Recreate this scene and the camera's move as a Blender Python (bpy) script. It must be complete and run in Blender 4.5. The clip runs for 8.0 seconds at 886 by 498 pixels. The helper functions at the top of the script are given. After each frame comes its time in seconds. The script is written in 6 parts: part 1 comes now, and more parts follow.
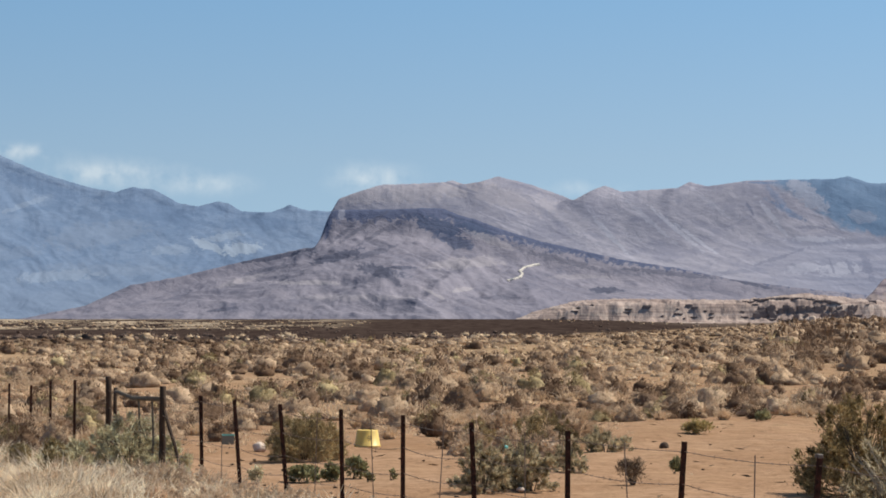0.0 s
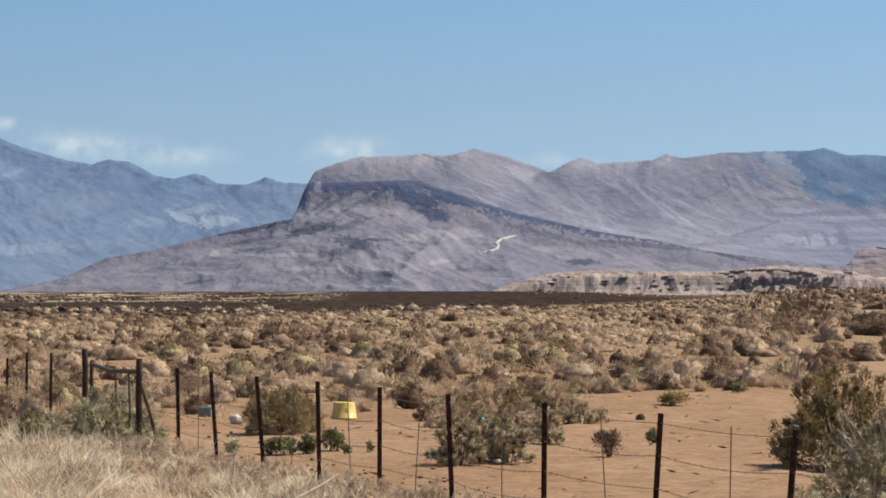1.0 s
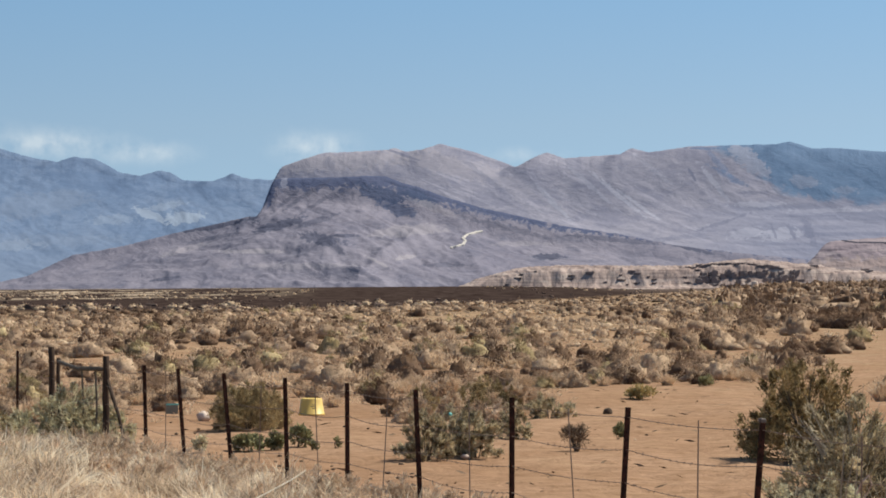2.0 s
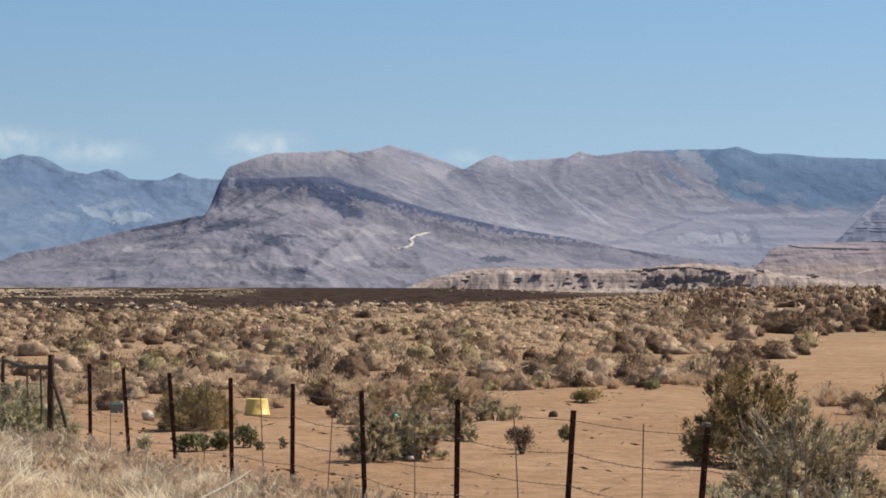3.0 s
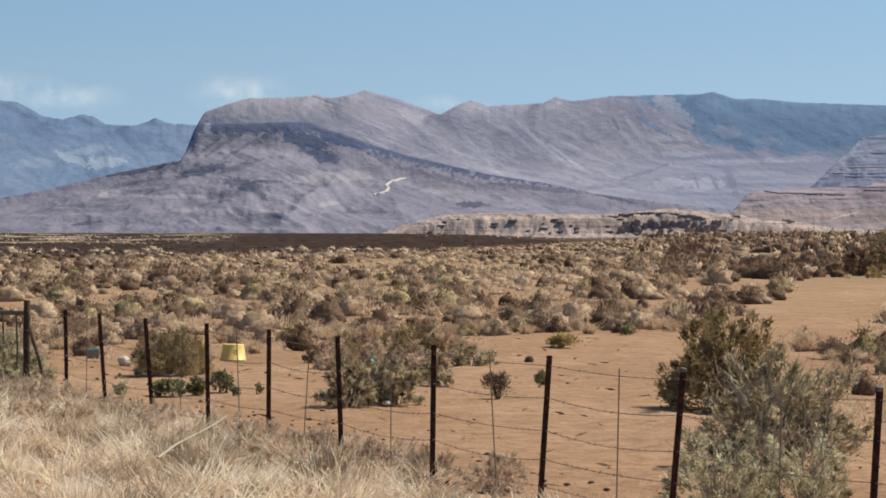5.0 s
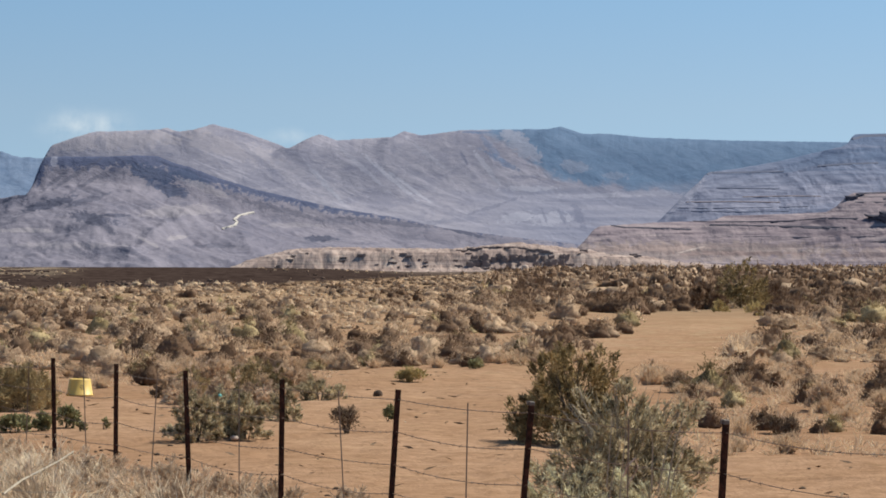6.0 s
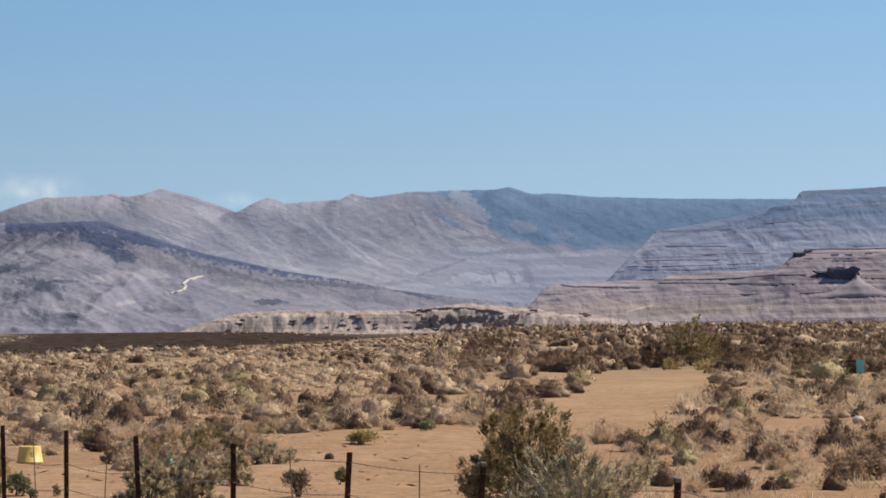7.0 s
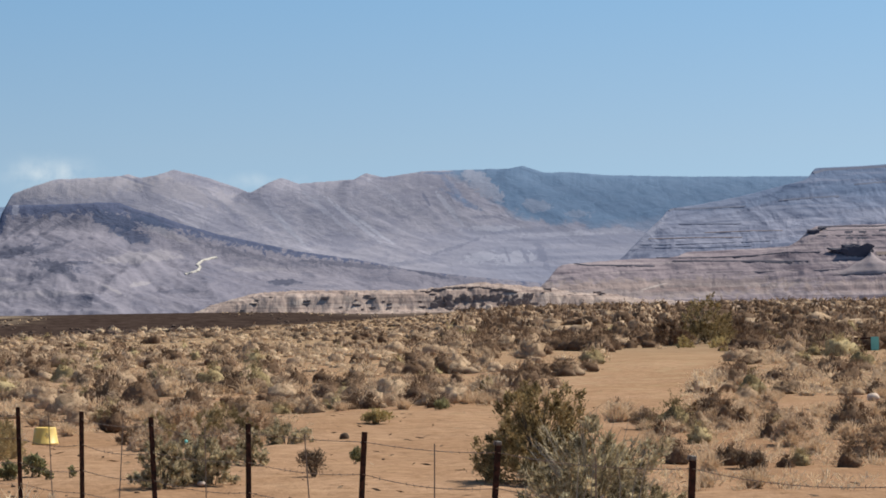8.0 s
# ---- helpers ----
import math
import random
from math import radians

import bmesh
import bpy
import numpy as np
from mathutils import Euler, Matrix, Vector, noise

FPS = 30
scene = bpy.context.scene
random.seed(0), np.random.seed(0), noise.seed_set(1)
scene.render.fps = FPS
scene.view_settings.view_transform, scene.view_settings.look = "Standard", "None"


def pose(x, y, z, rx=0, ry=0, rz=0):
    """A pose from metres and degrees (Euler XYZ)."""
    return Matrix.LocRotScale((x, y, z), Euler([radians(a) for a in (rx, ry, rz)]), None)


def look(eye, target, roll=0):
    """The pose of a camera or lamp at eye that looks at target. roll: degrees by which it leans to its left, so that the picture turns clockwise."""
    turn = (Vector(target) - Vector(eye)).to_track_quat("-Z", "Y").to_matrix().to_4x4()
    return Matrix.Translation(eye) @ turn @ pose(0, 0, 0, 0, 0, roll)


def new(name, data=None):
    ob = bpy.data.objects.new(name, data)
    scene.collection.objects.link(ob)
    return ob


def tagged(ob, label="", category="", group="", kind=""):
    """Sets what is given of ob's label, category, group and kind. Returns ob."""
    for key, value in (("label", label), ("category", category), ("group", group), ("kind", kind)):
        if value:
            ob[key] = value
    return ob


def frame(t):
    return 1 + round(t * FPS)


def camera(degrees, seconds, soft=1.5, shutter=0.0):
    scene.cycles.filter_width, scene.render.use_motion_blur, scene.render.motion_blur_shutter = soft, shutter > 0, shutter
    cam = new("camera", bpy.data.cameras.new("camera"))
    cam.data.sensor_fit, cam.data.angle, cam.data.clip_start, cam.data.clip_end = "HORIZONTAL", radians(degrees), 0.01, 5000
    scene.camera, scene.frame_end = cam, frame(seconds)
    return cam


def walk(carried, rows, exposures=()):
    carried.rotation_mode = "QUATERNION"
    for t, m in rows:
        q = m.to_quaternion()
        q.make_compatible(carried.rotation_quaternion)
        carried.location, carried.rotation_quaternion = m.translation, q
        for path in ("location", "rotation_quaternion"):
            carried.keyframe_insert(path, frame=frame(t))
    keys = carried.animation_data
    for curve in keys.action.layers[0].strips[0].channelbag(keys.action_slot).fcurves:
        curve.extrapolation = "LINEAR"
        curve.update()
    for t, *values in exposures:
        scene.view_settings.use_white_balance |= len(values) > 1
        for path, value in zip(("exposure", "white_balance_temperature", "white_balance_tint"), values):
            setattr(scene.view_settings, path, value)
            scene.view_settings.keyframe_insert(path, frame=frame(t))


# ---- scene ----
# ---------------------------------------------------------------- camera
cam = camera(18.97, 8.0, soft=1.75)
EYE, TILT = 2.32, 1.65
# seconds, yaw, pitch, lean to the right (degrees); the camera turns on the spot
ROWS = [
    (0.0, -0.000, -0.000, -0.000),
    (0.5, -0.129, 0.035, 0.053),
    (1.0, -0.509, -0.603, 0.068),
    (1.5, -1.215, -0.604, 0.118),
    (1.7, -1.140, -0.739, 0.354),
    (2.8, -1.985, -0.546, -0.008),
    (3.0, -2.371, -0.671, -0.187),
    (3.5, -2.823, -1.028, -0.244),
    (4.0, -2.144, -1.160, 0.135),
    (4.2, -1.883, -1.125, 0.016),
    (5.3, -3.455, -2.007, -0.288),
    (5.5, -3.873, -1.610, -0.330),
    (6.0, -6.159, -1.100, -0.265),
    (6.5, -7.350, -0.133, -0.172),
    (7.0, -7.256, 0.225, 0.476),
    (7.5, -7.721, 0.240, 0.688),
    (8.0, -6.954, -0.218, 0.804),
]
walk(cam, [(t, pose(0, 0, EYE, TILT) @ pose(0, 0, 0, 0, 0, yaw) @ pose(0, 0, 0, 90 + pitch) @ pose(0, 0, 0, 0, 0, -lean))
           for t, yaw, pitch, lean in ROWS],
     exposures=[(0.0, 0.41, 7000, 5), (8.0, 0.41, 7000, 5)])

# ---------------------------------------------------------------- light
SUN_AZ, SUN_EL = 66.0, 52.0      # degrees to the right of the first heading, above the horizon
world = bpy.data.worlds.new("sky")
scene.world = world
world.use_nodes = True
wn, wl = world.node_tree.nodes, world.node_tree.links
wn.clear()
w_out = wn.new("ShaderNodeOutputWorld")
w_bg = wn.new("ShaderNodeBackground")
w_sky = wn.new("ShaderNodeTexSky")
w_sky.sky_type = "NISHITA"
w_sky.sun_disc = False
w_sky.sun_elevation = radians(SUN_EL)
w_sky.sun_rotation = radians(SUN_AZ)
w_sky.altitude = 1200
w_sky.air_density, w_sky.dust_density, w_sky.ozone_density = 1.0, 0.8, 1.6
w_bg.inputs["Strength"].default_value = 0.106
# the clear desert sky stays blue down to the hills
w_co = wn.new("ShaderNodeTexCoord")
w_lift = wn.new("ShaderNodeVectorMath")
w_lift.operation = "ADD"
w_lift.inputs[1].default_value = (0, 0, 0.155)
w_nrm = wn.new("ShaderNodeVectorMath")
w_nrm.operation = "NORMALIZE"
wl.new(w_co.outputs["Generated"], w_lift.inputs[0])
wl.new(w_lift.outputs[0], w_nrm.inputs[0])
wl.new(w_nrm.outputs[0], w_sky.inputs["Vector"])


def w_math(op, a, b=None, c=None):
    n = wn.new("ShaderNodeMath")
    n.operation = op
    for k, v in enumerate((a, b, c)):
        if v is None:
            continue
        if isinstance(v, (int, float)):
            n.inputs[k].default_value = v
        else:
            wl.new(v, n.inputs[k])
    return n.outputs[0]


# fair-weather cloud puffs low over the ranges: azimuth, elevation, half width, half height (degrees), weight
CLOUDS = [(-7.2, 3.25, 1.2, 0.28, 0.75), (-5.2, 3.05, 0.9, 0.22, 0.6), (-1.5, 3.15, 0.75, 0.30, 0.75), (3.0, 2.95, 0.8, 0.16, 0.4), (-9.2, 3.7, 0.7, 0.16, 0.8)]
w_sep = wn.new("ShaderNodeSeparateXYZ")
wl.new(w_co.outputs["Generated"], w_sep.inputs[0])
w_az = w_math("MULTIPLY", w_math("ARCTAN2", w_sep.outputs[0], w_sep.outputs[1]), 57.2958)
w_el = w_math("MULTIPLY", w_math("ARCSINE", w_sep.outputs[2]), 57.2958)
w_noise = wn.new("ShaderNodeTexNoise")
w_noise.inputs["Scale"].default_value = 130
w_noise.inputs["Detail"].default_value = 5
wl.new(w_co.outputs["Generated"], w_noise.inputs["Vector"])
w_mask = None
for c_az, c_el, c_w, c_h, c_k in CLOUDS:
    dx = w_math("DIVIDE", w_math("SUBTRACT", w_az, c_az), c_w)
    dy = w_math("DIVIDE", w_math("SUBTRACT", w_el, c_el), c_h)
    r2 = w_math("ADD", w_math("MULTIPLY", dx, dx), w_math("MULTIPLY", dy, dy))
    g = w_math("MULTIPLY", w_math("EXPONENT", w_math("MULTIPLY", r2, -1.0)), c_k)
    w_mask = g if w_mask is None else w_math("ADD", w_mask, g)
w_cl = w_math("MULTIPLY", w_mask, w_math("MULTIPLY_ADD", w_noise.outputs[0], 4.0, -1.35))
w_ramp = wn.new("ShaderNodeMapRange")
w_ramp.inputs["From Min"].default_value, w_ramp.inputs["From Max"].default_value = 0.02, 0.95
w_ramp.inputs["To Max"].default_value = 0.30
wl.new(w_cl, w_ramp.inputs["Value"])
w_mix = wn.new("ShaderNodeMix")
w_mix.data_type = "RGBA"
w_mix.inputs["B"].default_value = (7.6, 7.7, 7.9, 1)
wl.new(w_ramp.outputs[0], w_mix.inputs["Factor"])
w_up = wn.new("ShaderNodeMapRange")
w_up.inputs["From Min"].default_value, w_up.inputs["From Max"].default_value = 3.6, 7.6
wl.new(w_el, w_up.inputs["Value"])
w_tint = wn.new("ShaderNodeMix")
w_tint.data_type = "RGBA"
w_tint.inputs["A"].default_value, w_tint.inputs["B"].default_value = (0.985, 0.955, 0.89, 1), (0.80, 0.965, 1.0, 1)
wl.new(w_up.outputs[0], w_tint.inputs["Factor"])
w_mul = wn.new("ShaderNodeMix")
w_mul.data_type, w_mul.blend_type = "RGBA", "MULTIPLY"
w_mul.inputs["Factor"].default_value = 1.0
wl.new(w_sky.outputs[0], w_mul.inputs["A"])
wl.new(w_tint.outputs["Result"], w_mul.inputs["B"])
wl.new(w_mul.outputs["Result"], w_mix.inputs["A"])
wl.new(w_mix.outputs["Result"], w_bg.inputs["Color"])
wl.new(w_bg.outputs[0], w_out.inputs[0])

sun = new("sun", bpy.data.lights.new("sun", "SUN"))
sun.data.energy, sun.data.angle, sun.data.color = 4.4, radians(0.53), (1.0, 0.955, 0.88)
sa, se = radians(SUN_AZ), radians(SUN_EL)
sun.matrix_world = look((60 * math.sin(sa) * math.cos(se), 60 * math.cos(sa) * math.cos(se), 60 * math.sin(se)), (0, 0, 0))


# ---------------------------------------------------------------- materials
class Mat:
    """A small builder for node materials."""

    def __init__(self, name, rough=0.9, spec=0.2):
        self.m = bpy.data.materials.new(name)
        self.m.use_nodes = True
        self.n, self.l = self.m.node_tree.nodes, self.m.node_tree.links
        self.b = self.n["Principled BSDF"]
        self.b.inputs["Roughness"].default_value = rough
        self.b.inputs["Specular IOR Level"].default_value = spec
        self.pos = self.n.new("ShaderNodeNewGeometry").outputs["Position"]

    def put(self, value, socket):
        if isinstance(value, (int, float)):
            socket.default_value = value
        elif isinstance(value, tuple):
            socket.default_value = value if len(value) == 4 or socket.type == "VECTOR" else (*value, 1)
        else:
            self.l.new(value, socket)

    def stretch(self, x, y, z, vector=None):
        k = self.n.new("ShaderNodeVectorMath")
        k.operation = "MULTIPLY"
        self.put(vector or self.pos, k.inputs[0])
        k.inputs[1].default_value = (x, y, z)
        return k.outputs[0]

    def noise(self, scale, detail=4, rough=0.55, vector=None, distort=0.0):
        k = self.n.new("ShaderNodeTexNoise")
        k.inputs["Scale"].default_value, k.inputs["Detail"].default_value = scale, detail
        k.inputs["Roughness"].default_value, k.inputs["Distortion"].default_value = rough, distort
        self.put(vector or self.pos, k.inputs["Vector"])
        return k.outputs[0]

    def cells(self, scale, vector=None, out="Distance"):
        k = self.n.new("ShaderNodeTexVoronoi")
        k.inputs["Scale"].default_value = scale
        self.put(vector or self.pos, k.inputs["Vector"])
        return k.outputs[out]

    def fit(self, value, a, b, c=0.0, d=1.0, smooth=False):
        k = self.n.new("ShaderNodeMapRange")
        if smooth:
            k.interpolation_type = "SMOOTHSTEP"
        self.put(value, k.inputs["Value"])
        for s, v in zip(("From Min", "From Max", "To Min", "To Max"), (a, b, c, d)):
            k.inputs[s].default_value = v
        return k.outputs[0]

    def math(self, op, a, b=0.0, c=0.0):
        k = self.n.new("ShaderNodeMath")
        k.operation = op
        for i, v in enumerate((a, b, c)):
            self.put(v, k.inputs[i])
        return k.outputs[0]

    def axis(self, i, vector=None):
        k = self.n.new("ShaderNodeSeparateXYZ")
        self.put(vector or self.pos, k.inputs[0])
        return k.outputs[i]

    def mix(self, f, a, b, mode="MIX"):
        k = self.n.new("ShaderNodeMix")
        k.data_type, k.blend_type = "RGBA", mode
        self.put(f, k.inputs["Factor"])
        self.put(a, k.inputs["A"])
        self.put(b, k.inputs["B"])
        return k.outputs["Result"]

    def join(self, x, y, z):
        k = self.n.new("ShaderNodeCombineXYZ")
        for i, v in enumerate((x, y, z)):
            self.put(v, k.inputs[i])
        return k.outputs[0]

    def island(self):
        return self.n.new("ShaderNodeNewGeometry").outputs["Random Per Island"]

    def object_random(self):
        return self.n.new("ShaderNodeObjectInfo").outputs["Random"]

    def bump(self, height, strength=0.3, distance=0.02):
        k = self.n.new("ShaderNodeBump")
        k.inputs["Strength"].default_value, k.inputs["Distance"].default_value = strength, distance
        self.put(height, k.inputs["Height"])
        self.l.new(k.outputs[0], self.b.inputs["Normal"])

    def done(self, colour, thin=0.0):
        self.put(colour, self.b.inputs["Base Color"])
        if thin:
            t = self.n.new("ShaderNodeBsdfTranslucent")
            self.put(colour, t.inputs["Color"])
            k = self.n.new("ShaderNodeMixShader")
            k.inputs[0].default_value = thin
            self.l.new(self.b.outputs[0], k.inputs[1])
            self.l.new(t.outputs[0], k.inputs[2])
            self.l.new(k.outputs[0], self.n["Material Output"].inputs["Surface"])
        return self.m


def plant_material(name, dark, mid, pale, field=0.45, thin=0.2, own=0.45, mottle=1.0):
    """Foliage: hue shifts from plant to plant and from leaf to leaf; fine dark mottling paints shade between leaves."""
    k = Mat(name, 0.85, 0.15)
    plant = k.fit(k.noise(field, 2), 0.36, 0.64)
    leaf = k.math("ADD", k.math("MULTIPLY", k.island(), 1 - own), k.math("MULTIPLY", plant, own))
    c = k.mix(k.fit(leaf, 0.1, 0.5), dark, mid)
    c = k.mix(k.fit(leaf, 0.5, 0.95), c, pale)
    c = k.mix(k.fit(k.noise(9.0, 4, 0.65), 0.48, 0.62, 0, 0.35 * mottle), c, dark)
    # shade between sprigs painted dark, the sprigs themselves paler
    sprig_shade = k.noise(26.0, 4, 0.7)
    c = k.mix(k.fit(sprig_shade, 0.53, 0.64, 0, 0.55 * mottle), c, tuple(0.7 * q for q in dark))
    c = k.mix(k.fit(sprig_shade, 0.48, 0.36, 0, 0.7 * mottle), c, pale)
    k.bump(k.math("ADD", sprig_shade, k.noise(9.0, 3)), 0.6 * mottle, 0.08)
    return k.done(c, thin)


M_SAGE = plant_material("sage_leaves", (0.290, 0.190, 0.122), (0.515, 0.356, 0.241), (0.720, 0.518, 0.358), field=0.6, thin=0.3, own=0.85)
M_DARK = plant_material("blackbrush_twigs", (0.124, 0.071, 0.044), (0.198, 0.119, 0.075), (0.281, 0.178, 0.117), field=0.6, thin=0.25, own=0.85)
M_TAN = plant_material("dry_bunchgrass", (0.514, 0.356, 0.230), (0.740, 0.536, 0.364), (0.850, 0.649, 0.456), thin=0.35, own=0.6)
M_GREEN = plant_material("rabbitbrush_leaves", (0.165, 0.120, 0.058), (0.385, 0.288, 0.152), (0.625, 0.480, 0.275), field=0.6, thin=0.2, own=0.8)
M_DEEP = plant_material("dense_olive_leaves", (0.120, 0.084, 0.038), (0.345, 0.248, 0.118), (0.640, 0.478, 0.250), field=7.0, thin=0.2, own=0.7)
M_OLIVE = plant_material("olive_sage_leaves", (0.105, 0.082, 0.044), (0.500, 0.402, 0.248), (0.950, 0.800, 0.560), field=7.0, thin=0.3, own=0.7)
M_SILVER = plant_material("silver_sage_leaves", (0.243, 0.195, 0.116), (0.618, 0.512, 0.330), (0.950, 0.905, 0.630), field=7.0, thin=0.3, own=0.7)
M_FRESH = plant_material("fresh_green_leaves", (0.175, 0.160, 0.078), (0.31, 0.285, 0.145), (0.44, 0.40, 0.22), mottle=0.5)
M_STRAW = plant_material("straw_grass", (0.321, 0.234, 0.158), (0.749, 0.588, 0.428), (0.950, 0.853, 0.673), field=1.3, thin=0.45, own=0.8, mottle=0.15)
M_GREY = plant_material("grey_dry_twigs", (0.347, 0.248, 0.172), (0.601, 0.449, 0.321), (0.855, 0.672, 0.500), field=2.0, thin=0.3, own=0.7, mottle=0.4)
M_GOLD = plant_material("yellow_olive_brush", (0.30, 0.215, 0.085), (0.52, 0.395, 0.175), (0.72, 0.57, 0.30), field=0.6, thin=0.3, own=0.7)
M_PLAIN = plant_material("dark_plain_brush", (0.11, 0.070, 0.055), (0.16, 0.105, 0.084), (0.21, 0.142, 0.115), field=0.05, own=0.8)

k = Mat("bark", 0.9)
M_BARK = k.done(k.mix(k.noise(14, 4), (0.07, 0.055, 0.042), (0.19, 0.155, 0.12)))

k = Mat("ground_sand", 1.0, 0.0)
big, fine = k.noise(0.16, 4), k.noise(3.2, 6, 0.65)
sand = k.mix(k.fit(big, 0.35, 0.65), (0.285, 0.168, 0.104), (0.355, 0.222, 0.146))
sand = k.mix(k.fit(fine, 0.42, 0.70, 0, 0.75), sand, (0.190, 0.108, 0.062))
sand = k.mix(k.fit(k.noise(0.55, 6, 0.7, k.stretch(0.7, 1.5, 1)), 0.55, 0.68, 0, 0.5), sand, (0.215, 0.125, 0.075))
sand = k.mix(k.fit(k.noise(1.1, 5, 0.6, k.stretch(0.6, 1.6, 1)), 0.54, 0.70, 0, 0.4), sand, (0.42, 0.275, 0.170))
clod = k.math("MULTIPLY", k.fit(k.cells(2.6), 0.16, 0.07), k.fit(k.noise(0.5, 3), 0.46, 0.56))
sand = k.mix(k.math("MULTIPLY", clod, 0.55), sand, (0.135, 0.080, 0.048))
litter = k.math("MULTIPLY", k.fit(k.noise(0.7, 5, 0.7), 0.5, 0.62), k.fit(k.axis(1), 50, 90))
sand = k.mix(k.math("MULTIPLY", litter, 0.5), sand, (0.36, 0.27, 0.17))
sand = k.mix(k.fit(k.axis(1), 85, 190, 0, 0.7), sand, k.mix(k.fit(k.noise(0.12, 5, 0.65), 0.4, 0.6), (0.335, 0.236, 0.150), (0.225, 0.152, 0.098)))
brushy = k.math("MULTIPLY", k.fit(k.math("SUBTRACT", k.axis(0), k.math("MULTIPLY", k.axis(1), 0.13)), 0, 10), k.fit(k.axis(1), 125, 165))
sand = k.mix(k.math("MULTIPLY", brushy, 0.3), sand, (0.185, 0.128, 0.086))
# far gravel plain, dark with pale grassy strips
bound = k.math("SUBTRACT", k.axis(1), k.math("MULTIPLY", k.math("MAXIMUM", k.axis(0), 0.0), 5.2))
far = k.fit(k.math("ADD", bound, k.fit(k.noise(0.012, 3), 0, 1, -60, 60)), 285, 320)
strip = k.fit(k.noise(1.0, 5, 0.65, k.stretch(0.022, 0.006, 0)), 0.42, 0.48)
strip = k.math("MULTIPLY", strip, k.math("MULTIPLY", k.fit(k.axis(1), 500, 560), k.fit(k.axis(1), 1120, 1020)))
strip = k.math("MULTIPLY", strip, k.math("MULTIPLY", k.fit(k.axis(0), -15, -60), k.fit(k.noise(0.045, 5, 0.7, k.stretch(1, 0.35, 1)), 0.50, 0.54)))
plain = k.mix(strip, k.mix(k.fit(k.noise(0.35, 5, 0.7, k.stretch(1, 0.12, 1)), 0.38, 0.62), (0.028, 0.018, 0.016), (0.062, 0.043, 0.037)), (0.40, 0.31, 0.23))
sand = k.mix(far, sand, plain)
right = k.math("MULTIPLY", k.fit(k.axis(1), 500, 800), k.fit(k.axis(0), 60, 200))
sand = k.mix(right, sand, k.mix(k.fit(k.noise(0.02, 5), 0.4, 0.6), (0.30, 0.225, 0.185), (0.21, 0.165, 0.145)))
k.bump(k.math("ADD", k.noise(1.6, 5), k.math("MULTIPLY", k.noise(12, 4), 0.3)), 0.7, 0.16)
M_GROUND = k.done(sand)


def rock_material(name, base, pale, dark, scrub, scrub_amount, band=0.0, grain=1.0, slant=0.7, chutes=0.8, relief=0.32, streaks=1.0):
    """Weathered mountainside: mottled rock, scree chutes running slantwise downhill, scrub specks, level strata. The
    colours passed in already hold distance haze.
    """
    k = Mat(name, 1.0, 0.03)
    g = grain
    run = k.math("ADD", k.math("MULTIPLY", k.axis(0), slant), k.math("MULTIPLY", k.axis(2), 1.5))
    streak = k.join(run, k.math("MULTIPLY", k.axis(0), 0.20), k.math("MULTIPLY", k.axis(1), 0.05))
    c = k.mix(k.fit(k.noise(0.006 * g, 5, 0.6, k.stretch(1, 0.3, 2)), 0.36, 0.64, 0, 0.8), base, pale)
    fine = k.noise(0.07 * g, 7, 0.68, k.stretch(0.7, 0.3, 2.4), 0.4)
    c = k.mix(k.fit(fine, 0.52, 0.64, 0, 0.55), c, dark)
    c = k.mix(k.fit(fine, 0.47, 0.36, 0, 0.5), c, pale)
    c = k.mix(k.fit(k.noise(0.020 * g, 6, 0.65, k.stretch(1, 0.3, 2.4), 0.5), 0.50, 0.60, 0, 0.55), c, dark)
    c = k.mix(k.fit(k.noise(0.030 * g, 5, 0.6, streak, 0.6), 0.52, 0.66, 0, 0.32 * streaks), c, dark)
    area = k.fit(k.noise(0.011 * g, 4, 0.6, k.stretch(1, 0.3, 1.5)), 0.48, 0.60)
    thin = k.noise(0.060 * g, 4, 0.55, streak, 0.5)
    c = k.mix(k.math("MULTIPLY", area, k.fit(thin, 0.56, 0.61, 0, chutes)), c, tuple(min(0.9, v * 1.14) for v in pale))
    c = k.mix(k.fit(k.noise(0.05 * g, 5, 0.65, k.stretch(1.3, 1.0, 1.0, streak), 0.4), 0.60, 0.66, 0, 0.5 * streaks), c, dark)
    if band:
        lay = k.noise(1.0, 3, 0.6, k.stretch(0.003, 0.003, 0.22))
        s = k.noise(1.0, 3, 0.6, k.stretch(0.003, 0.003, 0.13))
        broken = k.fit(k.noise(0.016, 5, 0.65, k.stretch(1, 0.2, 3)), 0.38, 0.54, 0.1, 1.0)
        c = k.mix(k.math("MULTIPLY", broken, k.fit(s, 0.54, 0.60, 0, band)), c, pale)
        c = k.mix(k.math("MULTIPLY", broken, k.fit(lay, 0.56, 0.61, 0, min(1.0, band * 1.2))), c, dark)
    sc = k.fit(k.noise(0.014 * g, 7, 0.68, k.stretch(1, 0.4, 2.4)), 0.64 - scrub_amount * 0.2, 0.70 - scrub_amount * 0.2, 0, 0.6)
    c = k.mix(sc, c, scrub)
    c = k.mix(k.fit(k.noise(0.17 * g, 3, 0.6, k.stretch(1, 0.4, 1.5)), 0.60, 0.68, 0, 0.4), c, scrub)
    k.bump(k.math("ADD", k.math("MULTIPLY", thin, 0.3), k.noise(0.035 * g, 5, 0.6, k.stretch(1, 0.5, 1.5), 0.5)), relief, 9.0)
    return k, c


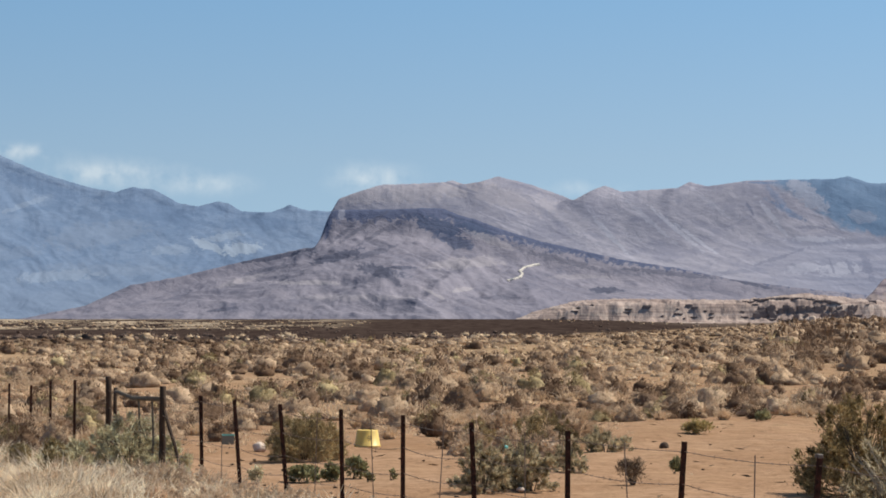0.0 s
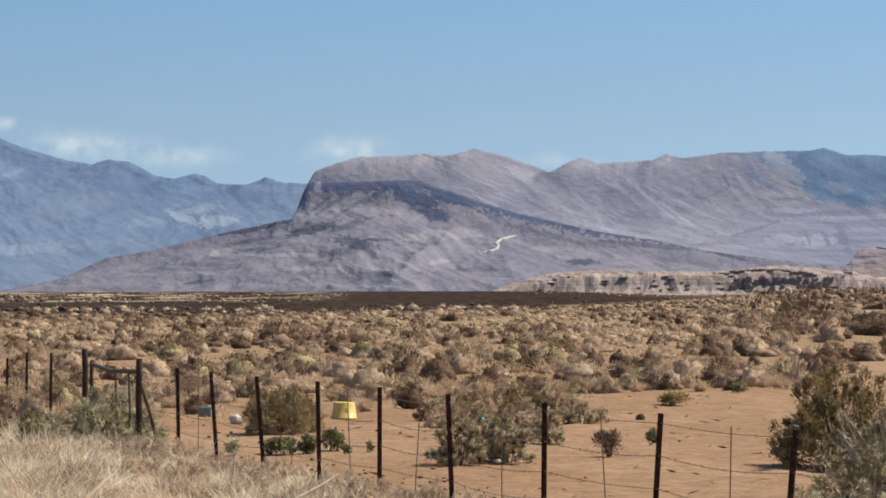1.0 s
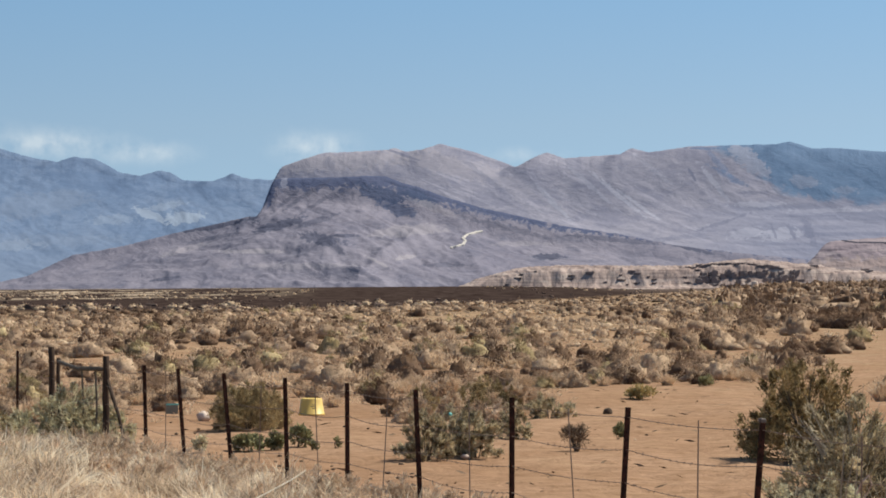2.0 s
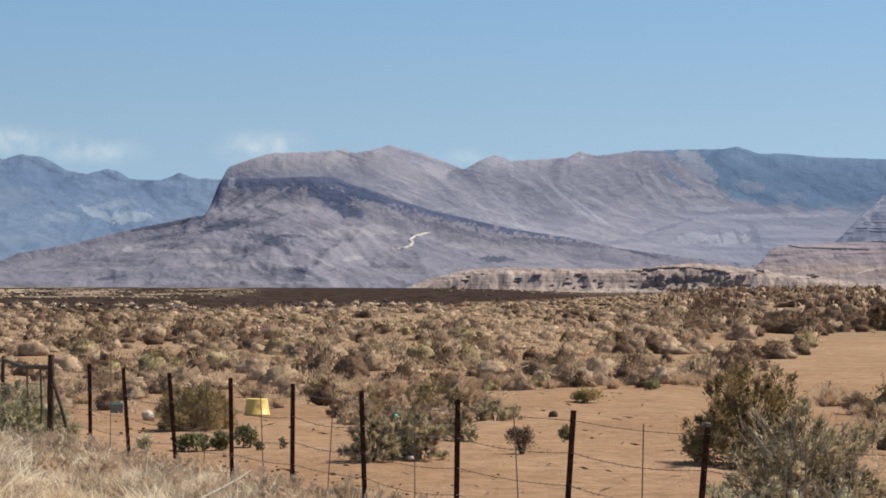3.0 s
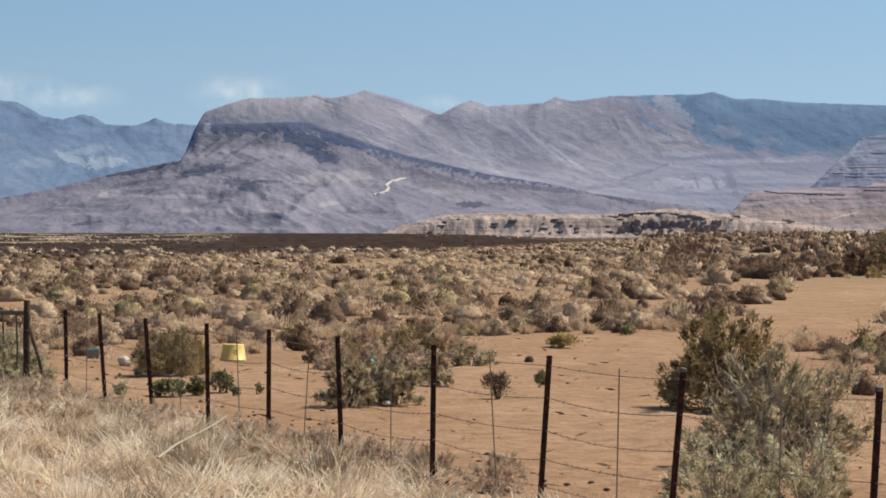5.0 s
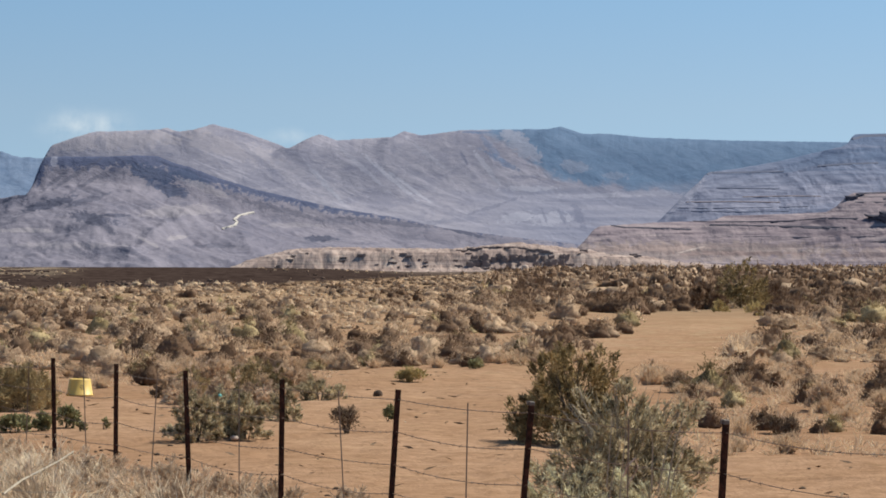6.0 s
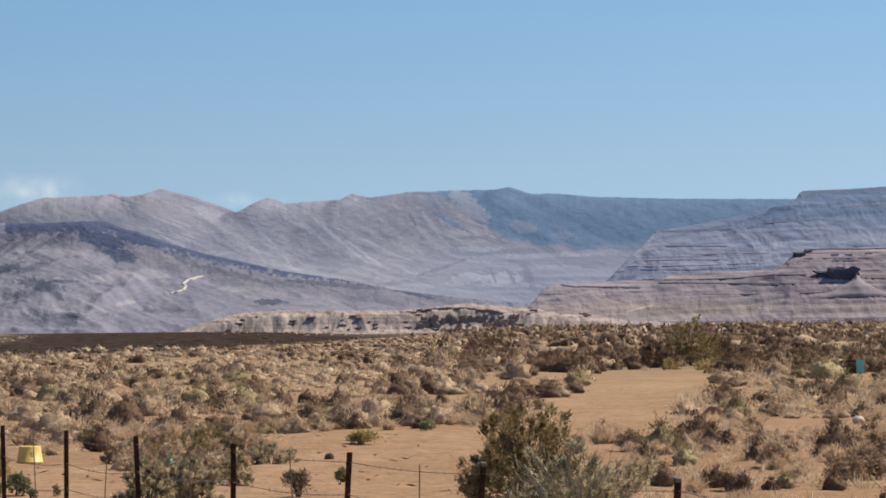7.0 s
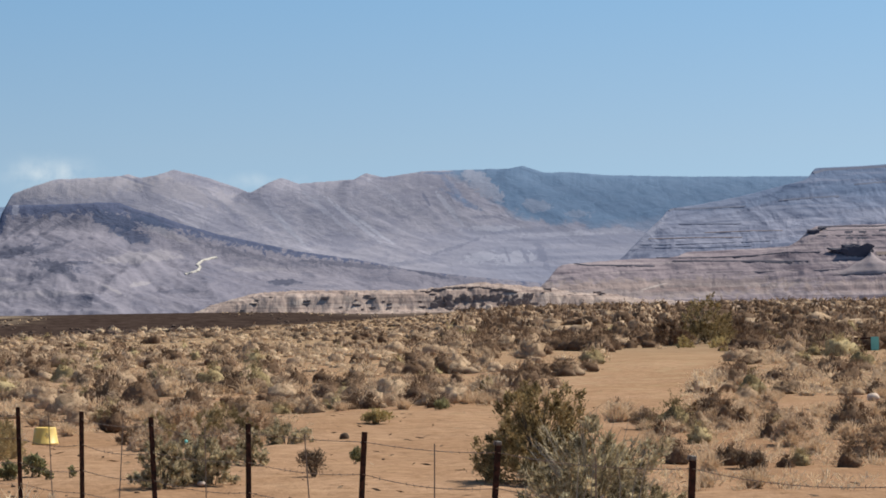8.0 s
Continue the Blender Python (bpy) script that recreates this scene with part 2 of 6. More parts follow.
def outcrops(k, c, rows):
    """Ragged patches of other rock, scrub, painted haze and ridge shade: bearing, rise, half length, half height
    (degrees), tilt, weight, colour.
    """
    at = k.n.new("ShaderNodeAttribute")
    at.attribute_name = "survey"
    ragged = k.fit(k.noise(5.5, 7, 0.72, k.stretch(1, 1.6, 0, at.outputs["Vector"]), 0.6), 0.2, 0.8, -1.05, 1.05)
    for bearing, rise, length, tall, tilt, weight, colour in rows:
        m = k.n.new("ShaderNodeMapping")
        m.vector_type = "TEXTURE"
        m.inputs["Location"].default_value = (bearing, rise, 0)
        m.inputs["Rotation"].default_value = (0, 0, radians(tilt))
        m.inputs["Scale"].default_value = (length, tall, 1e4)
        k.l.new(at.outputs["Vector"], m.inputs["Vector"])
        d = k.n.new("ShaderNodeVectorMath")
        d.operation = "LENGTH"
        k.l.new(m.outputs[0], d.inputs[0])
        c = k.mix(k.fit(k.math("ADD", d.outputs["Value"], ragged), 1.06, 0.86, 0, weight), c, colour)
    return c


def layered(k, c, pale, dark, weight, beds=9.0):
    """Thin level beds, pale and dark by turns, broken along their length."""
    at = k.n.new("ShaderNodeAttribute")
    at.attribute_name = "survey"
    dip = k.noise(1.0, 4, 0.6, k.stretch(0.45, beds, 0, at.outputs["Vector"]), 0.15)
    gaps = k.fit(k.noise(2.2, 5, 0.65, k.stretch(1, 3.0, 0, at.outputs["Vector"])), 0.38, 0.52, 0.25, 1.0)
    c = k.mix(k.math("MULTIPLY", gaps, k.fit(dip, 0.46, 0.40, 0, weight)), c, pale)
    return k.mix(k.math("MULTIPLY", gaps, k.fit(dip, 0.545, 0.59, 0, weight)), c, dark)


# distance haze and cloud shade are mixed into this range's blue colours
k, c = rock_material("hazy_far_range", (0.122, 0.171, 0.266), (0.155, 0.203, 0.295), (0.101, 0.148, 0.238), (0.094, 0.139, 0.227), 0.3, chutes=0.4)
SCAR, HAZE, DEEP_BLUE = (0.236, 0.281, 0.357), (0.158, 0.196, 0.272), (0.088, 0.133, 0.223)
c = outcrops(k, c, [(-7.4, 1.95, 1.1, 0.26, 8, 0.45, HAZE), (-5.04, 1.70, 0.42, 0.10, -24, 0.8, SCAR), (-4.35, 1.66, 0.45, 0.13, 4, 0.85, SCAR), (-5.9, 1.62, 0.5, 0.10, 0, 0.35, SCAR), (-4.75, 1.9, 0.4, 0.08, 10, 0.5, SCAR),
                    (-8.3, 1.05, 0.9, 0.12, 3, 0.45, SCAR), (-8.9, 2.6, 0.6, 0.06, 20, 0.3, SCAR), (-7.2, 1.2, 1.5, 0.14, 0, 0.35, HAZE), (-9.6, 1.5, 1.0, 0.15, 6, 0.35, HAZE),
                    (-6.2, 2.4, 1.2, 0.22, -10, 0.5, DEEP_BLUE), (-8.6, 2.95, 0.9, 0.18, -18, 0.5, DEEP_BLUE), (-3.9, 2.2, 0.9, 0.14, 0, 0.4, DEEP_BLUE)])
# painted haze grows paler towards the foot
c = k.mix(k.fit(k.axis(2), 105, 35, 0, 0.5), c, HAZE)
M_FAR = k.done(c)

# lavender tint of distant air is painted into these rock colours
k, c = rock_material("hazy_pale_mountain_rock", (0.236, 0.229, 0.283), (0.286, 0.274, 0.327), (0.184, 0.185, 0.248), (0.167, 0.174, 0.238), 0.05)
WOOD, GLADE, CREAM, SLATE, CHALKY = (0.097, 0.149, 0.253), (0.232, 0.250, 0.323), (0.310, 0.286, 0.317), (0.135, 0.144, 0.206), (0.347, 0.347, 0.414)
c = outcrops(k, c, [(-0.9, 2.85, 1.6, 0.2, 4, 0.55, CREAM), (1.4, 2.75, 1.2, 0.24, -14, 0.4, CREAM), (0.4, 2.98, 0.35, 0.03, -20, 0.6, SLATE), (-1.2, 2.80, 0.10, 0.16, 20, 0.35, SLATE), (3.6, 1.95, 0.55, 0.05, -48, 0.6, CHALKY), (5.0, 2.1, 0.85, 0.045, -40, 0.6, CHALKY),
                    (5.4, 1.9, 0.6, 0.035, -36, 0.6, CHALKY), (7.1, 2.3, 0.5, 0.05, -52, 0.5, CHALKY), (4.4, 2.3, 0.7, 0.05, -42, 0.4, CHALKY), (6.6, 2.52, 0.20, 0.035, -60, 0.8, SLATE), (5.8, 2.6, 0.5, 0.05, -40, 0.3, CHALKY),
                    (3.2, 2.4, 1.0, 0.12, -30, 0.3, SLATE), (2.2, 2.45, 0.7, 0.06, -40, 0.35, SLATE), (4.3, 2.55, 0.8, 0.08, -36, 0.25, SLATE)])
at = k.n.new("ShaderNodeAttribute")
at.attribute_name = "survey"
wander = k.fit(k.noise(1.6, 7, 0.66, at.outputs["Vector"], 0.4), 0.2, 0.8, -0.55, 0.55)
az, rise = k.axis(0, at.outputs["Vector"]), k.axis(1, at.outputs["Vector"])
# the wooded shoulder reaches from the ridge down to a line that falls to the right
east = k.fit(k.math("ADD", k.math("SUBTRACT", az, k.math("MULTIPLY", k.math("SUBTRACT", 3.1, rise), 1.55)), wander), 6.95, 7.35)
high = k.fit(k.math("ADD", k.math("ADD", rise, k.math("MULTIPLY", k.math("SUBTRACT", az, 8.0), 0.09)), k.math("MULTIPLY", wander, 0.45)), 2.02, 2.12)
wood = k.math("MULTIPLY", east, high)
# the wood's blue is haze put into its colour
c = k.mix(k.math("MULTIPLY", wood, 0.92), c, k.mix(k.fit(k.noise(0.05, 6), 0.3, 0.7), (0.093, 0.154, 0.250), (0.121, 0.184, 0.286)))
ledges = k.fit(k.noise(1.0, 4, 0.6, k.stretch(0.005, 0.003, 0.104)), 0.42, 0.60)
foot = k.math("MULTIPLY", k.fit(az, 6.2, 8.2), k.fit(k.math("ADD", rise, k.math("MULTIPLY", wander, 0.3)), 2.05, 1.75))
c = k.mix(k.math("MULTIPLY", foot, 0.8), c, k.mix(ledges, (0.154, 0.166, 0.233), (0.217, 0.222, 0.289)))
c = outcrops(k, c, [(7.84, 2.80, 0.55, 0.20, -42, 0.9, GLADE), (8.99, 2.32, 0.32, 0.13, -10, 0.5, GLADE), (9.9, 2.13, 0.26, 0.08, 0, 0.4, GLADE), (7.2, 2.72, 0.42, 0.07, -50, 0.4, WOOD), (7.4, 2.45, 0.5, 0.06, -30, 0.5, WOOD), (6.9, 3.06, 0.35, 0.03, 0, 0.6, WOOD),
                    (8.5, 1.2, 0.45, 0.14, 0, 0.45, CHALKY), (7.8, 1.24, 0.40, 0.11, 10, 0.4, CHALKY), (9.1, 1.25, 0.10, 0.28, 28, 0.7, SLATE), (8.75, 1.2, 0.04, 0.22, 26, 0.7, SLATE), (8.35, 1.25, 0.03, 0.16, 20, 0.6, SLATE), (8.0, 1.85, 0.6, 0.06, 0, 0.4, CHALKY), (9.6, 1.7, 0.9, 0.05, 0, 0.25, CHALKY),
                    (10.6, 1.75, 0.8, 0.06, 0, 0.25, CHALKY), (7.2, 1.45, 0.55, 0.04, 18, 0.5, SLATE), (9.0, 1.58, 0.8, 0.035, 0, 0.5, SLATE), (7.9, 2.1, 0.35, 0.04, 0, 0.4, SLATE), (6.3, 1.15, 0.7, 0.05, 5, 0.35, SLATE)])
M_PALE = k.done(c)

# mauve and navy tones of the hill include painted distance haze
k, c = rock_material("hazy_scrubby_hill_rock", (0.171, 0.162, 0.207), (0.225, 0.208, 0.249), (0.122, 0.121, 0.164), (0.106, 0.108, 0.151), 0.16, 0.0, 1.5, chutes=0.3, relief=0.36, streaks=0.4)
at = k.n.new("ShaderNodeAttribute")
at.attribute_name = "survey"
az, below = k.axis(0, at.outputs["Vector"]), k.axis(2, at.outputs["Vector"])
ragged = k.fit(k.noise(5.0, 8, 0.75, k.stretch(1, 1.0, 0, at.outputs["Vector"]), 0.7), 0.2, 0.8, -0.30, 0.30)
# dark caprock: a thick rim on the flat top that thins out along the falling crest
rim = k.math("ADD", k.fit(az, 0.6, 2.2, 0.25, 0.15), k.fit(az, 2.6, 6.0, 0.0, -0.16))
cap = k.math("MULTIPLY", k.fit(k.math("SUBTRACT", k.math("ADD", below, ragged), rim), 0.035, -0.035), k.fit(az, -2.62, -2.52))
CAP, BASALT_AND_SHADE, BUFF = (0.058, 0.074, 0.128), (0.072, 0.076, 0.112), (0.290, 0.266, 0.292)
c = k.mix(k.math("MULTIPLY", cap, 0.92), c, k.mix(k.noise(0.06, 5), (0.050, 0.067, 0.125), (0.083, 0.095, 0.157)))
# dark rock and gullies; patches along the front ridge paint its shadow line
c = outcrops(k, c, [(-2.2, 2.42, 0.07, 0.14, -10, 0.9, (0.194, 0.200, 0.261)), (-0.1, 2.15, 0.55, 0.176, -14, 0.90, CAP), (0.7, 2.05, 0.45, 0.135, -24, 0.96, CAP), (-1.7, 2.14, 0.65, 0.047, 33, 0.54, BASALT_AND_SHADE), (-1.35, 2.02, 0.7, 0.041, 30, 0.50, BASALT_AND_SHADE), (-2.15, 2.0, 0.42, 0.041, 40, 0.47, BASALT_AND_SHADE), (-1.0, 2.14, 0.35, 0.041, 30, 0.43, BASALT_AND_SHADE),
                    (-2.87, 1.68, 0.12, 0.149, 0, 1.00, BASALT_AND_SHADE), (-3.15, 1.70, 0.04, 0.121, 0, 0.84, BASALT_AND_SHADE), (-3.7, 1.47, 0.75, 0.061, 10, 0.90, BASALT_AND_SHADE), (-2.3, 1.48, 0.55, 0.095, 14, 0.90, BASALT_AND_SHADE), (-1.5, 1.57, 0.5, 0.068, 16, 0.60, BASALT_AND_SHADE), (-1.4, 1.18, 0.5, 0.121, -10, 0.84, BASALT_AND_SHADE), (-0.9, 1.25, 0.35, 0.041, 0, 0.84, BASALT_AND_SHADE), (-1.1, 1.02, 0.3, 0.081, -40, 0.60, BASALT_AND_SHADE),
                    (0.3, 1.8, 0.35, 0.135, -12, 0.78, CAP), (0.0, 1.95, 0.25, 0.081, 0, 0.60, CAP), (3.5, 0.76, 0.36, 0.068, 0, 0.90, BASALT_AND_SHADE), (2.6, 1.4, 0.9, 0.068, -14, 0.48, BASALT_AND_SHADE), (4.9, 1.12, 1.0, 0.054, -6, 0.60, BASALT_AND_SHADE), (6.6, 0.9, 0.55, 0.041, -12, 0.90, BASALT_AND_SHADE), (-4.7, 0.35, 0.35, 0.034, 8, 0.72, BASALT_AND_SHADE), (-3.8, 1.2, 0.6, 0.054, 12, 0.48, BASALT_AND_SHADE), (1.3, 0.6, 0.6, 0.054, 0, 0.48, BASALT_AND_SHADE),
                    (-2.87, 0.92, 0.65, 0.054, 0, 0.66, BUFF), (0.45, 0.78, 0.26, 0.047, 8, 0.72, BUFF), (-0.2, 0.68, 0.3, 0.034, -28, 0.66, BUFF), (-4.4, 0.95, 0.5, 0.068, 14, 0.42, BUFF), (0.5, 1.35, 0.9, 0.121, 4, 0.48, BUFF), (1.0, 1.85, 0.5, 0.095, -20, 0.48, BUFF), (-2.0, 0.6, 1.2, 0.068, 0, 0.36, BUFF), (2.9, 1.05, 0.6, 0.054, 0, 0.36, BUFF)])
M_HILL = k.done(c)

# blue-grey of the mesa holds distance haze as colour
k, c = rock_material("hazy_banded_mesa_rock", (0.200, 0.212, 0.289), (0.270, 0.275, 0.352), (0.142, 0.158, 0.229), (0.135, 0.158, 0.232), 0.1, 0.75, 1.3, slant=0.25)
at = k.n.new("ShaderNodeAttribute")
at.attribute_name = "survey"
# upper slopes turn bluer with painted haze
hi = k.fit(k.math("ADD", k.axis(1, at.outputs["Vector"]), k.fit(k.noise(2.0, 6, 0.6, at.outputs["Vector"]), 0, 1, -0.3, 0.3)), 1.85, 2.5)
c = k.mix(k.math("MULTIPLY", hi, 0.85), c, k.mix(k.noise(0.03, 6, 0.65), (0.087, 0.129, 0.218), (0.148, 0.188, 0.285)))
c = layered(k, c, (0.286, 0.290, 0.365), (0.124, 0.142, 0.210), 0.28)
# first patch: pale talus, brightened to offset the left flank's shade
c = outcrops(k, c, [(11.35, 1.68, 0.55, 0.16, 46, 0.7, (0.324, 0.324, 0.397)), (12.6, 2.17, 0.9, 0.035, 0, 0.8, (0.115, 0.137, 0.208)), (14.2, 2.42, 0.9, 0.10, 14, 0.5, (0.106, 0.142, 0.225)), (15.9, 2.55, 0.9, 0.12, 0, 0.5, (0.106, 0.142, 0.225)), (12.4, 1.45, 1.4, 0.09, 0, 0.5, (0.293, 0.290, 0.364)), (11.6, 1.32, 0.7, 0.05, 0, 0.5, (0.293, 0.290, 0.364)),
                    (14.4, 1.62, 1.0, 0.10, 10, 0.4, (0.293, 0.290, 0.364)), (13.8, 2.05, 1.1, 0.12, 0, 0.35, (0.225, 0.236, 0.312)), (16.2, 2.05, 1.0, 0.10, 0, 0.35, (0.225, 0.236, 0.312))])
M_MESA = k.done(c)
# red rock pushed towards mauve: haze painted into the colour
k, c = rock_material("hazy_red_bench_rock", (0.227, 0.184, 0.207), (0.290, 0.237, 0.255), (0.151, 0.127, 0.152), (0.160, 0.141, 0.166), 0.1, 0.9, 1.8, slant=0.15)
c = layered(k, c, (0.317, 0.263, 0.274), (0.126, 0.103, 0.125), 0.95, 11.0)
c = outcrops(k, c, [(11.5, 0.50, 3.4, 0.20, 0, 0.6, (0.285, 0.228, 0.212)), (16.2, 0.45, 1.6, 0.16, 0, 0.5, (0.285, 0.220, 0.210)), (10.6, 0.56, 1.3, 0.09, 0, 0.6, (0.320, 0.241, 0.227)), (13.5, 0.62, 1.8, 0.05, 0, 0.45, (0.162, 0.127, 0.140)), (12.6, 0.45, 1.5, 0.05, 0, 0.5, (0.216, 0.151, 0.148)), (11.5, 0.53, 0.32, 0.018, 14, 0.9, (0.423, 0.356, 0.334)), (14.4, 0.8, 1.0, 0.05, 0, 0.4, (0.297, 0.237, 0.250)),
                    (15.8, 0.42, 1.4, 0.06, 0, 0.5, (0.158, 0.121, 0.132))])
M_BENCH = k.done(c)

k = Mat("pale_bluff_rock", 0.95, 0.05)
c = k.mix(k.fit(k.noise(0.06, 6, 0.65), 0.35, 0.65), (0.278, 0.208, 0.188), (0.375, 0.287, 0.258))
# upright dark mottling paints the shade of crevices into the rock
c = k.mix(k.fit(k.noise(0.30, 6, 0.7, k.stretch(1.6, 0.5, 0.5), 0.7), 0.52, 0.60, 0, 0.7), c, (0.185, 0.143, 0.130))
c = k.mix(k.fit(k.noise(1.0, 3, 0.6, k.stretch(0.03, 0.03, 0.9)), 0.55, 0.62, 0, 0.45), c, (0.21, 0.168, 0.155))
c = k.mix(k.fit(k.noise(0.10, 5, 0.6, k.stretch(1, 0.4, 2)), 0.56, 0.64, 0, 0.5), c, (0.40, 0.335, 0.300))
c = layered(k, c, (0.400, 0.314, 0.284), (0.200, 0.146, 0.134), 0.8, 16.0)
k.bump(k.noise(0.3, 5, 0.6, k.stretch(1.5, 0.5, 0.6)), 0.5, 1.4)
M_BLUFF = k.done(c)
k = Mat("dark_ledge_rock", 0.9, 0.1)
M_LEDGE = k.done(k.mix(k.noise(0.6, 5), (0.175, 0.132, 0.122), (0.285, 0.225, 0.205)))
# dark rock layers, and the shade inside the bench's recess
k = Mat("recess_shade_rock", 0.9, 0.1)
M_SHADE_ROCK = k.done(k.mix(k.noise(0.3, 5), (0.052, 0.052, 0.074), (0.100, 0.094, 0.120)))
k = Mat("talus_scree", 0.95, 0.05)
M_TALUS = k.done(k.mix(k.fit(k.noise(0.25, 5, 0.65), 0.35, 0.65), (0.235, 0.195, 0.212), (0.305, 0.258, 0.272)))
# layer colour with the mesa's haze tint mixed in
k = Mat("hazy_strata_rock", 0.95, 0.05)
M_STRATA = k.done(k.mix(k.noise(0.2, 5), (0.148, 0.160, 0.218), (0.200, 0.212, 0.275)))
k = Mat("chalk_road", 0.95, 0.05)
M_ROAD = k.done(k.mix(k.noise(0.08, 4), (0.42, 0.385, 0.36), (0.58, 0.53, 0.48)))

k = Mat("rusty_steel", 0.85, 0.12)
M_STEEL = k.done(k.mix(k.fit(k.noise(22, 5), 0.4, 0.65), (0.026, 0.013, 0.010), (0.078, 0.030, 0.020)))
k = Mat("pale_post_tip", 0.7, 0.2)
M_TIP = k.done(k.mix(k.noise(60, 3), (0.10, 0.085, 0.075), (0.21, 0.18, 0.16)))
k = Mat("galvanised_wire", 0.6, 0.4)
M_WIRE = k.done(k.mix(k.noise(30, 3), (0.15, 0.098, 0.070), (0.27, 0.19, 0.14)))
k = Mat("grey_timber", 0.9, 0.1)
M_TIMBER = k.done(k.mix(k.fit(k.noise(1.0, 6, 0.65, k.stretch(40, 40, 3)), 0.35, 0.65), (0.032, 0.020, 0.015), (0.090, 0.060, 0.044)))
k = Mat("yellow_plastic", 0.45, 0.4)
M_YELLOW = k.done(k.mix(k.fit(k.noise(5, 5), 0.4, 0.7), (0.84, 0.58, 0.15), (0.74, 0.52, 0.19)), 0.15)
k = Mat("print_grey", 0.6, 0.2)
M_PRINT = k.done(k.mix(k.noise(30, 2), (0.16, 0.15, 0.14), (0.26, 0.24, 0.2)))
k = Mat("teal_plastic", 0.5, 0.3)
M_TEAL = k.done(k.mix(k.noise(6, 4), (0.13, 0.45, 0.40), (0.24, 0.58, 0.53)))
# trough body, greyer and darker than its teal rim
k = Mat("grey_green_plastic", 0.6, 0.2)
M_TROUGH_GREY = k.done(k.mix(k.noise(6, 4), (0.17, 0.165, 0.135), (0.25, 0.235, 0.195)))
k = Mat("white_stone", 0.9, 0.1)
M_WHITE = k.done(k.mix(k.fit(k.noise(7, 5), 0.35, 0.65), (0.42, 0.31, 0.255), (0.66, 0.53, 0.45)))
k = Mat("dark_stone", 0.9, 0.1)
M_STONE = k.done(k.mix(k.noise(9, 5), (0.06, 0.042, 0.032), (0.16, 0.11, 0.08)))
k = Mat("dead_wood", 0.9, 0.1)
M_DEAD = k.done(k.mix(k.noise(1.0, 5, 0.6, k.stretch(8, 8, 8)), (0.26, 0.21, 0.16), (0.48, 0.42, 0.34)))
k = Mat("dead_twigs", 0.9, 0.1)
M_TWIG = k.done(k.mix(k.island(), (0.12, 0.078, 0.052), (0.30, 0.21, 0.14)))


# ---------------------------------------------------------------- helpers
RNG = np.random.default_rng(7)


def sstep(a, b, x):
    u = np.clip((np.asarray(x, float) - a) / (b - a), 0, 1)
    return u * u * (3 - 2 * u)


def polar(az, d):
    """Plan position from degrees to the right of the first heading and metres."""
    return d * math.sin(radians(az)), d * math.cos(radians(az))


def ground_z(x, y):
    """Height of the desert floor."""
    x, y = np.asarray(x, float), np.asarray(y, float)
    d = np.hypot(x, y)
    side = np.exp(-((np.degrees(np.arctan2(x, y)) - 6.0) / 2.2) ** 2)
    z = 4.9 * sstep(160, 1150, d) * (1 - 0.36 * side * sstep(300, 800, d)) - 26.0 * sstep(1180, 1500, d)
    z = z + 0.10 * np.sin(x * 0.31 + 0.8) * np.sin(y * 0.23 + 0.4) * sstep(38, 60, d)
    z = z + 0.45 * np.sin(x * 0.061 + 1.0) * np.sin(y * 0.047 + 2.0) * sstep(70, 160, d) * (1 - sstep(300, 420, d))
    z = z - 0.40 * np.exp(-((x + 11) ** 2 + (y - 68) ** 2) / 170)
    z = z + 0.72 * (1 - sstep(4, 17, d))
    return z


def mesh_object(name, verts, faces, material, parent=None, smooth=False):
    me = bpy.data.meshes.new(name)
    verts = np.asarray(verts, np.float32)
    if isinstance(faces, np.ndarray):
        n, k = faces.shape
        me.vertices.add(len(verts))
        me.vertices.foreach_set("co", verts.ravel())
        me.loops.add(n * k)
        me.loops.foreach_set("vertex_index", faces.ravel().astype(np.int32))
        me.polygons.add(n)
        me.polygons.foreach_set("loop_start", np.arange(0, n * k, k, dtype=np.int32))
        me.update(calc_edges=True)
    else:
        me.from_pydata([tuple(map(float, v)) for v in verts], [], faces)
    if smooth:
        me.polygons.foreach_set("use_smooth", np.ones(len(me.polygons), bool))
    me.materials.append(material)
    ob = new(name, me)
    ob.parent = parent
    return ob


def part(name, bm, material, parent, label="", smooth=False):
    """One bmesh as one mesh object under a thing or a part."""
    me = bpy.data.meshes.new(name)
    bm.to_mesh(me)
    bm.free()
    if smooth:
        me.polygons.foreach_set("use_smooth", np.ones(len(me.polygons), bool))
    me.materials.append(material)
    ob = new(name, me)
    ob.parent = parent
    return tagged(ob, label)


def thing(name, x, y, label, category, group="", turn=0.0, sink=0.0):
    """An Empty on the ground that will hold a thing's parts."""
    ob = new(name)
    ob.matrix_world = pose(x, y, float(ground_z(x, y)) - sink, 0, 0, turn)
    return tagged(ob, label, category, group)


def grid_faces(rows, cols):
    i = np.arange(rows - 1)[:, None] * cols + np.arange(cols - 1)[None, :]
    return np.stack([i, i + 1, i + cols + 1, i + cols], -1).reshape(-1, 4)


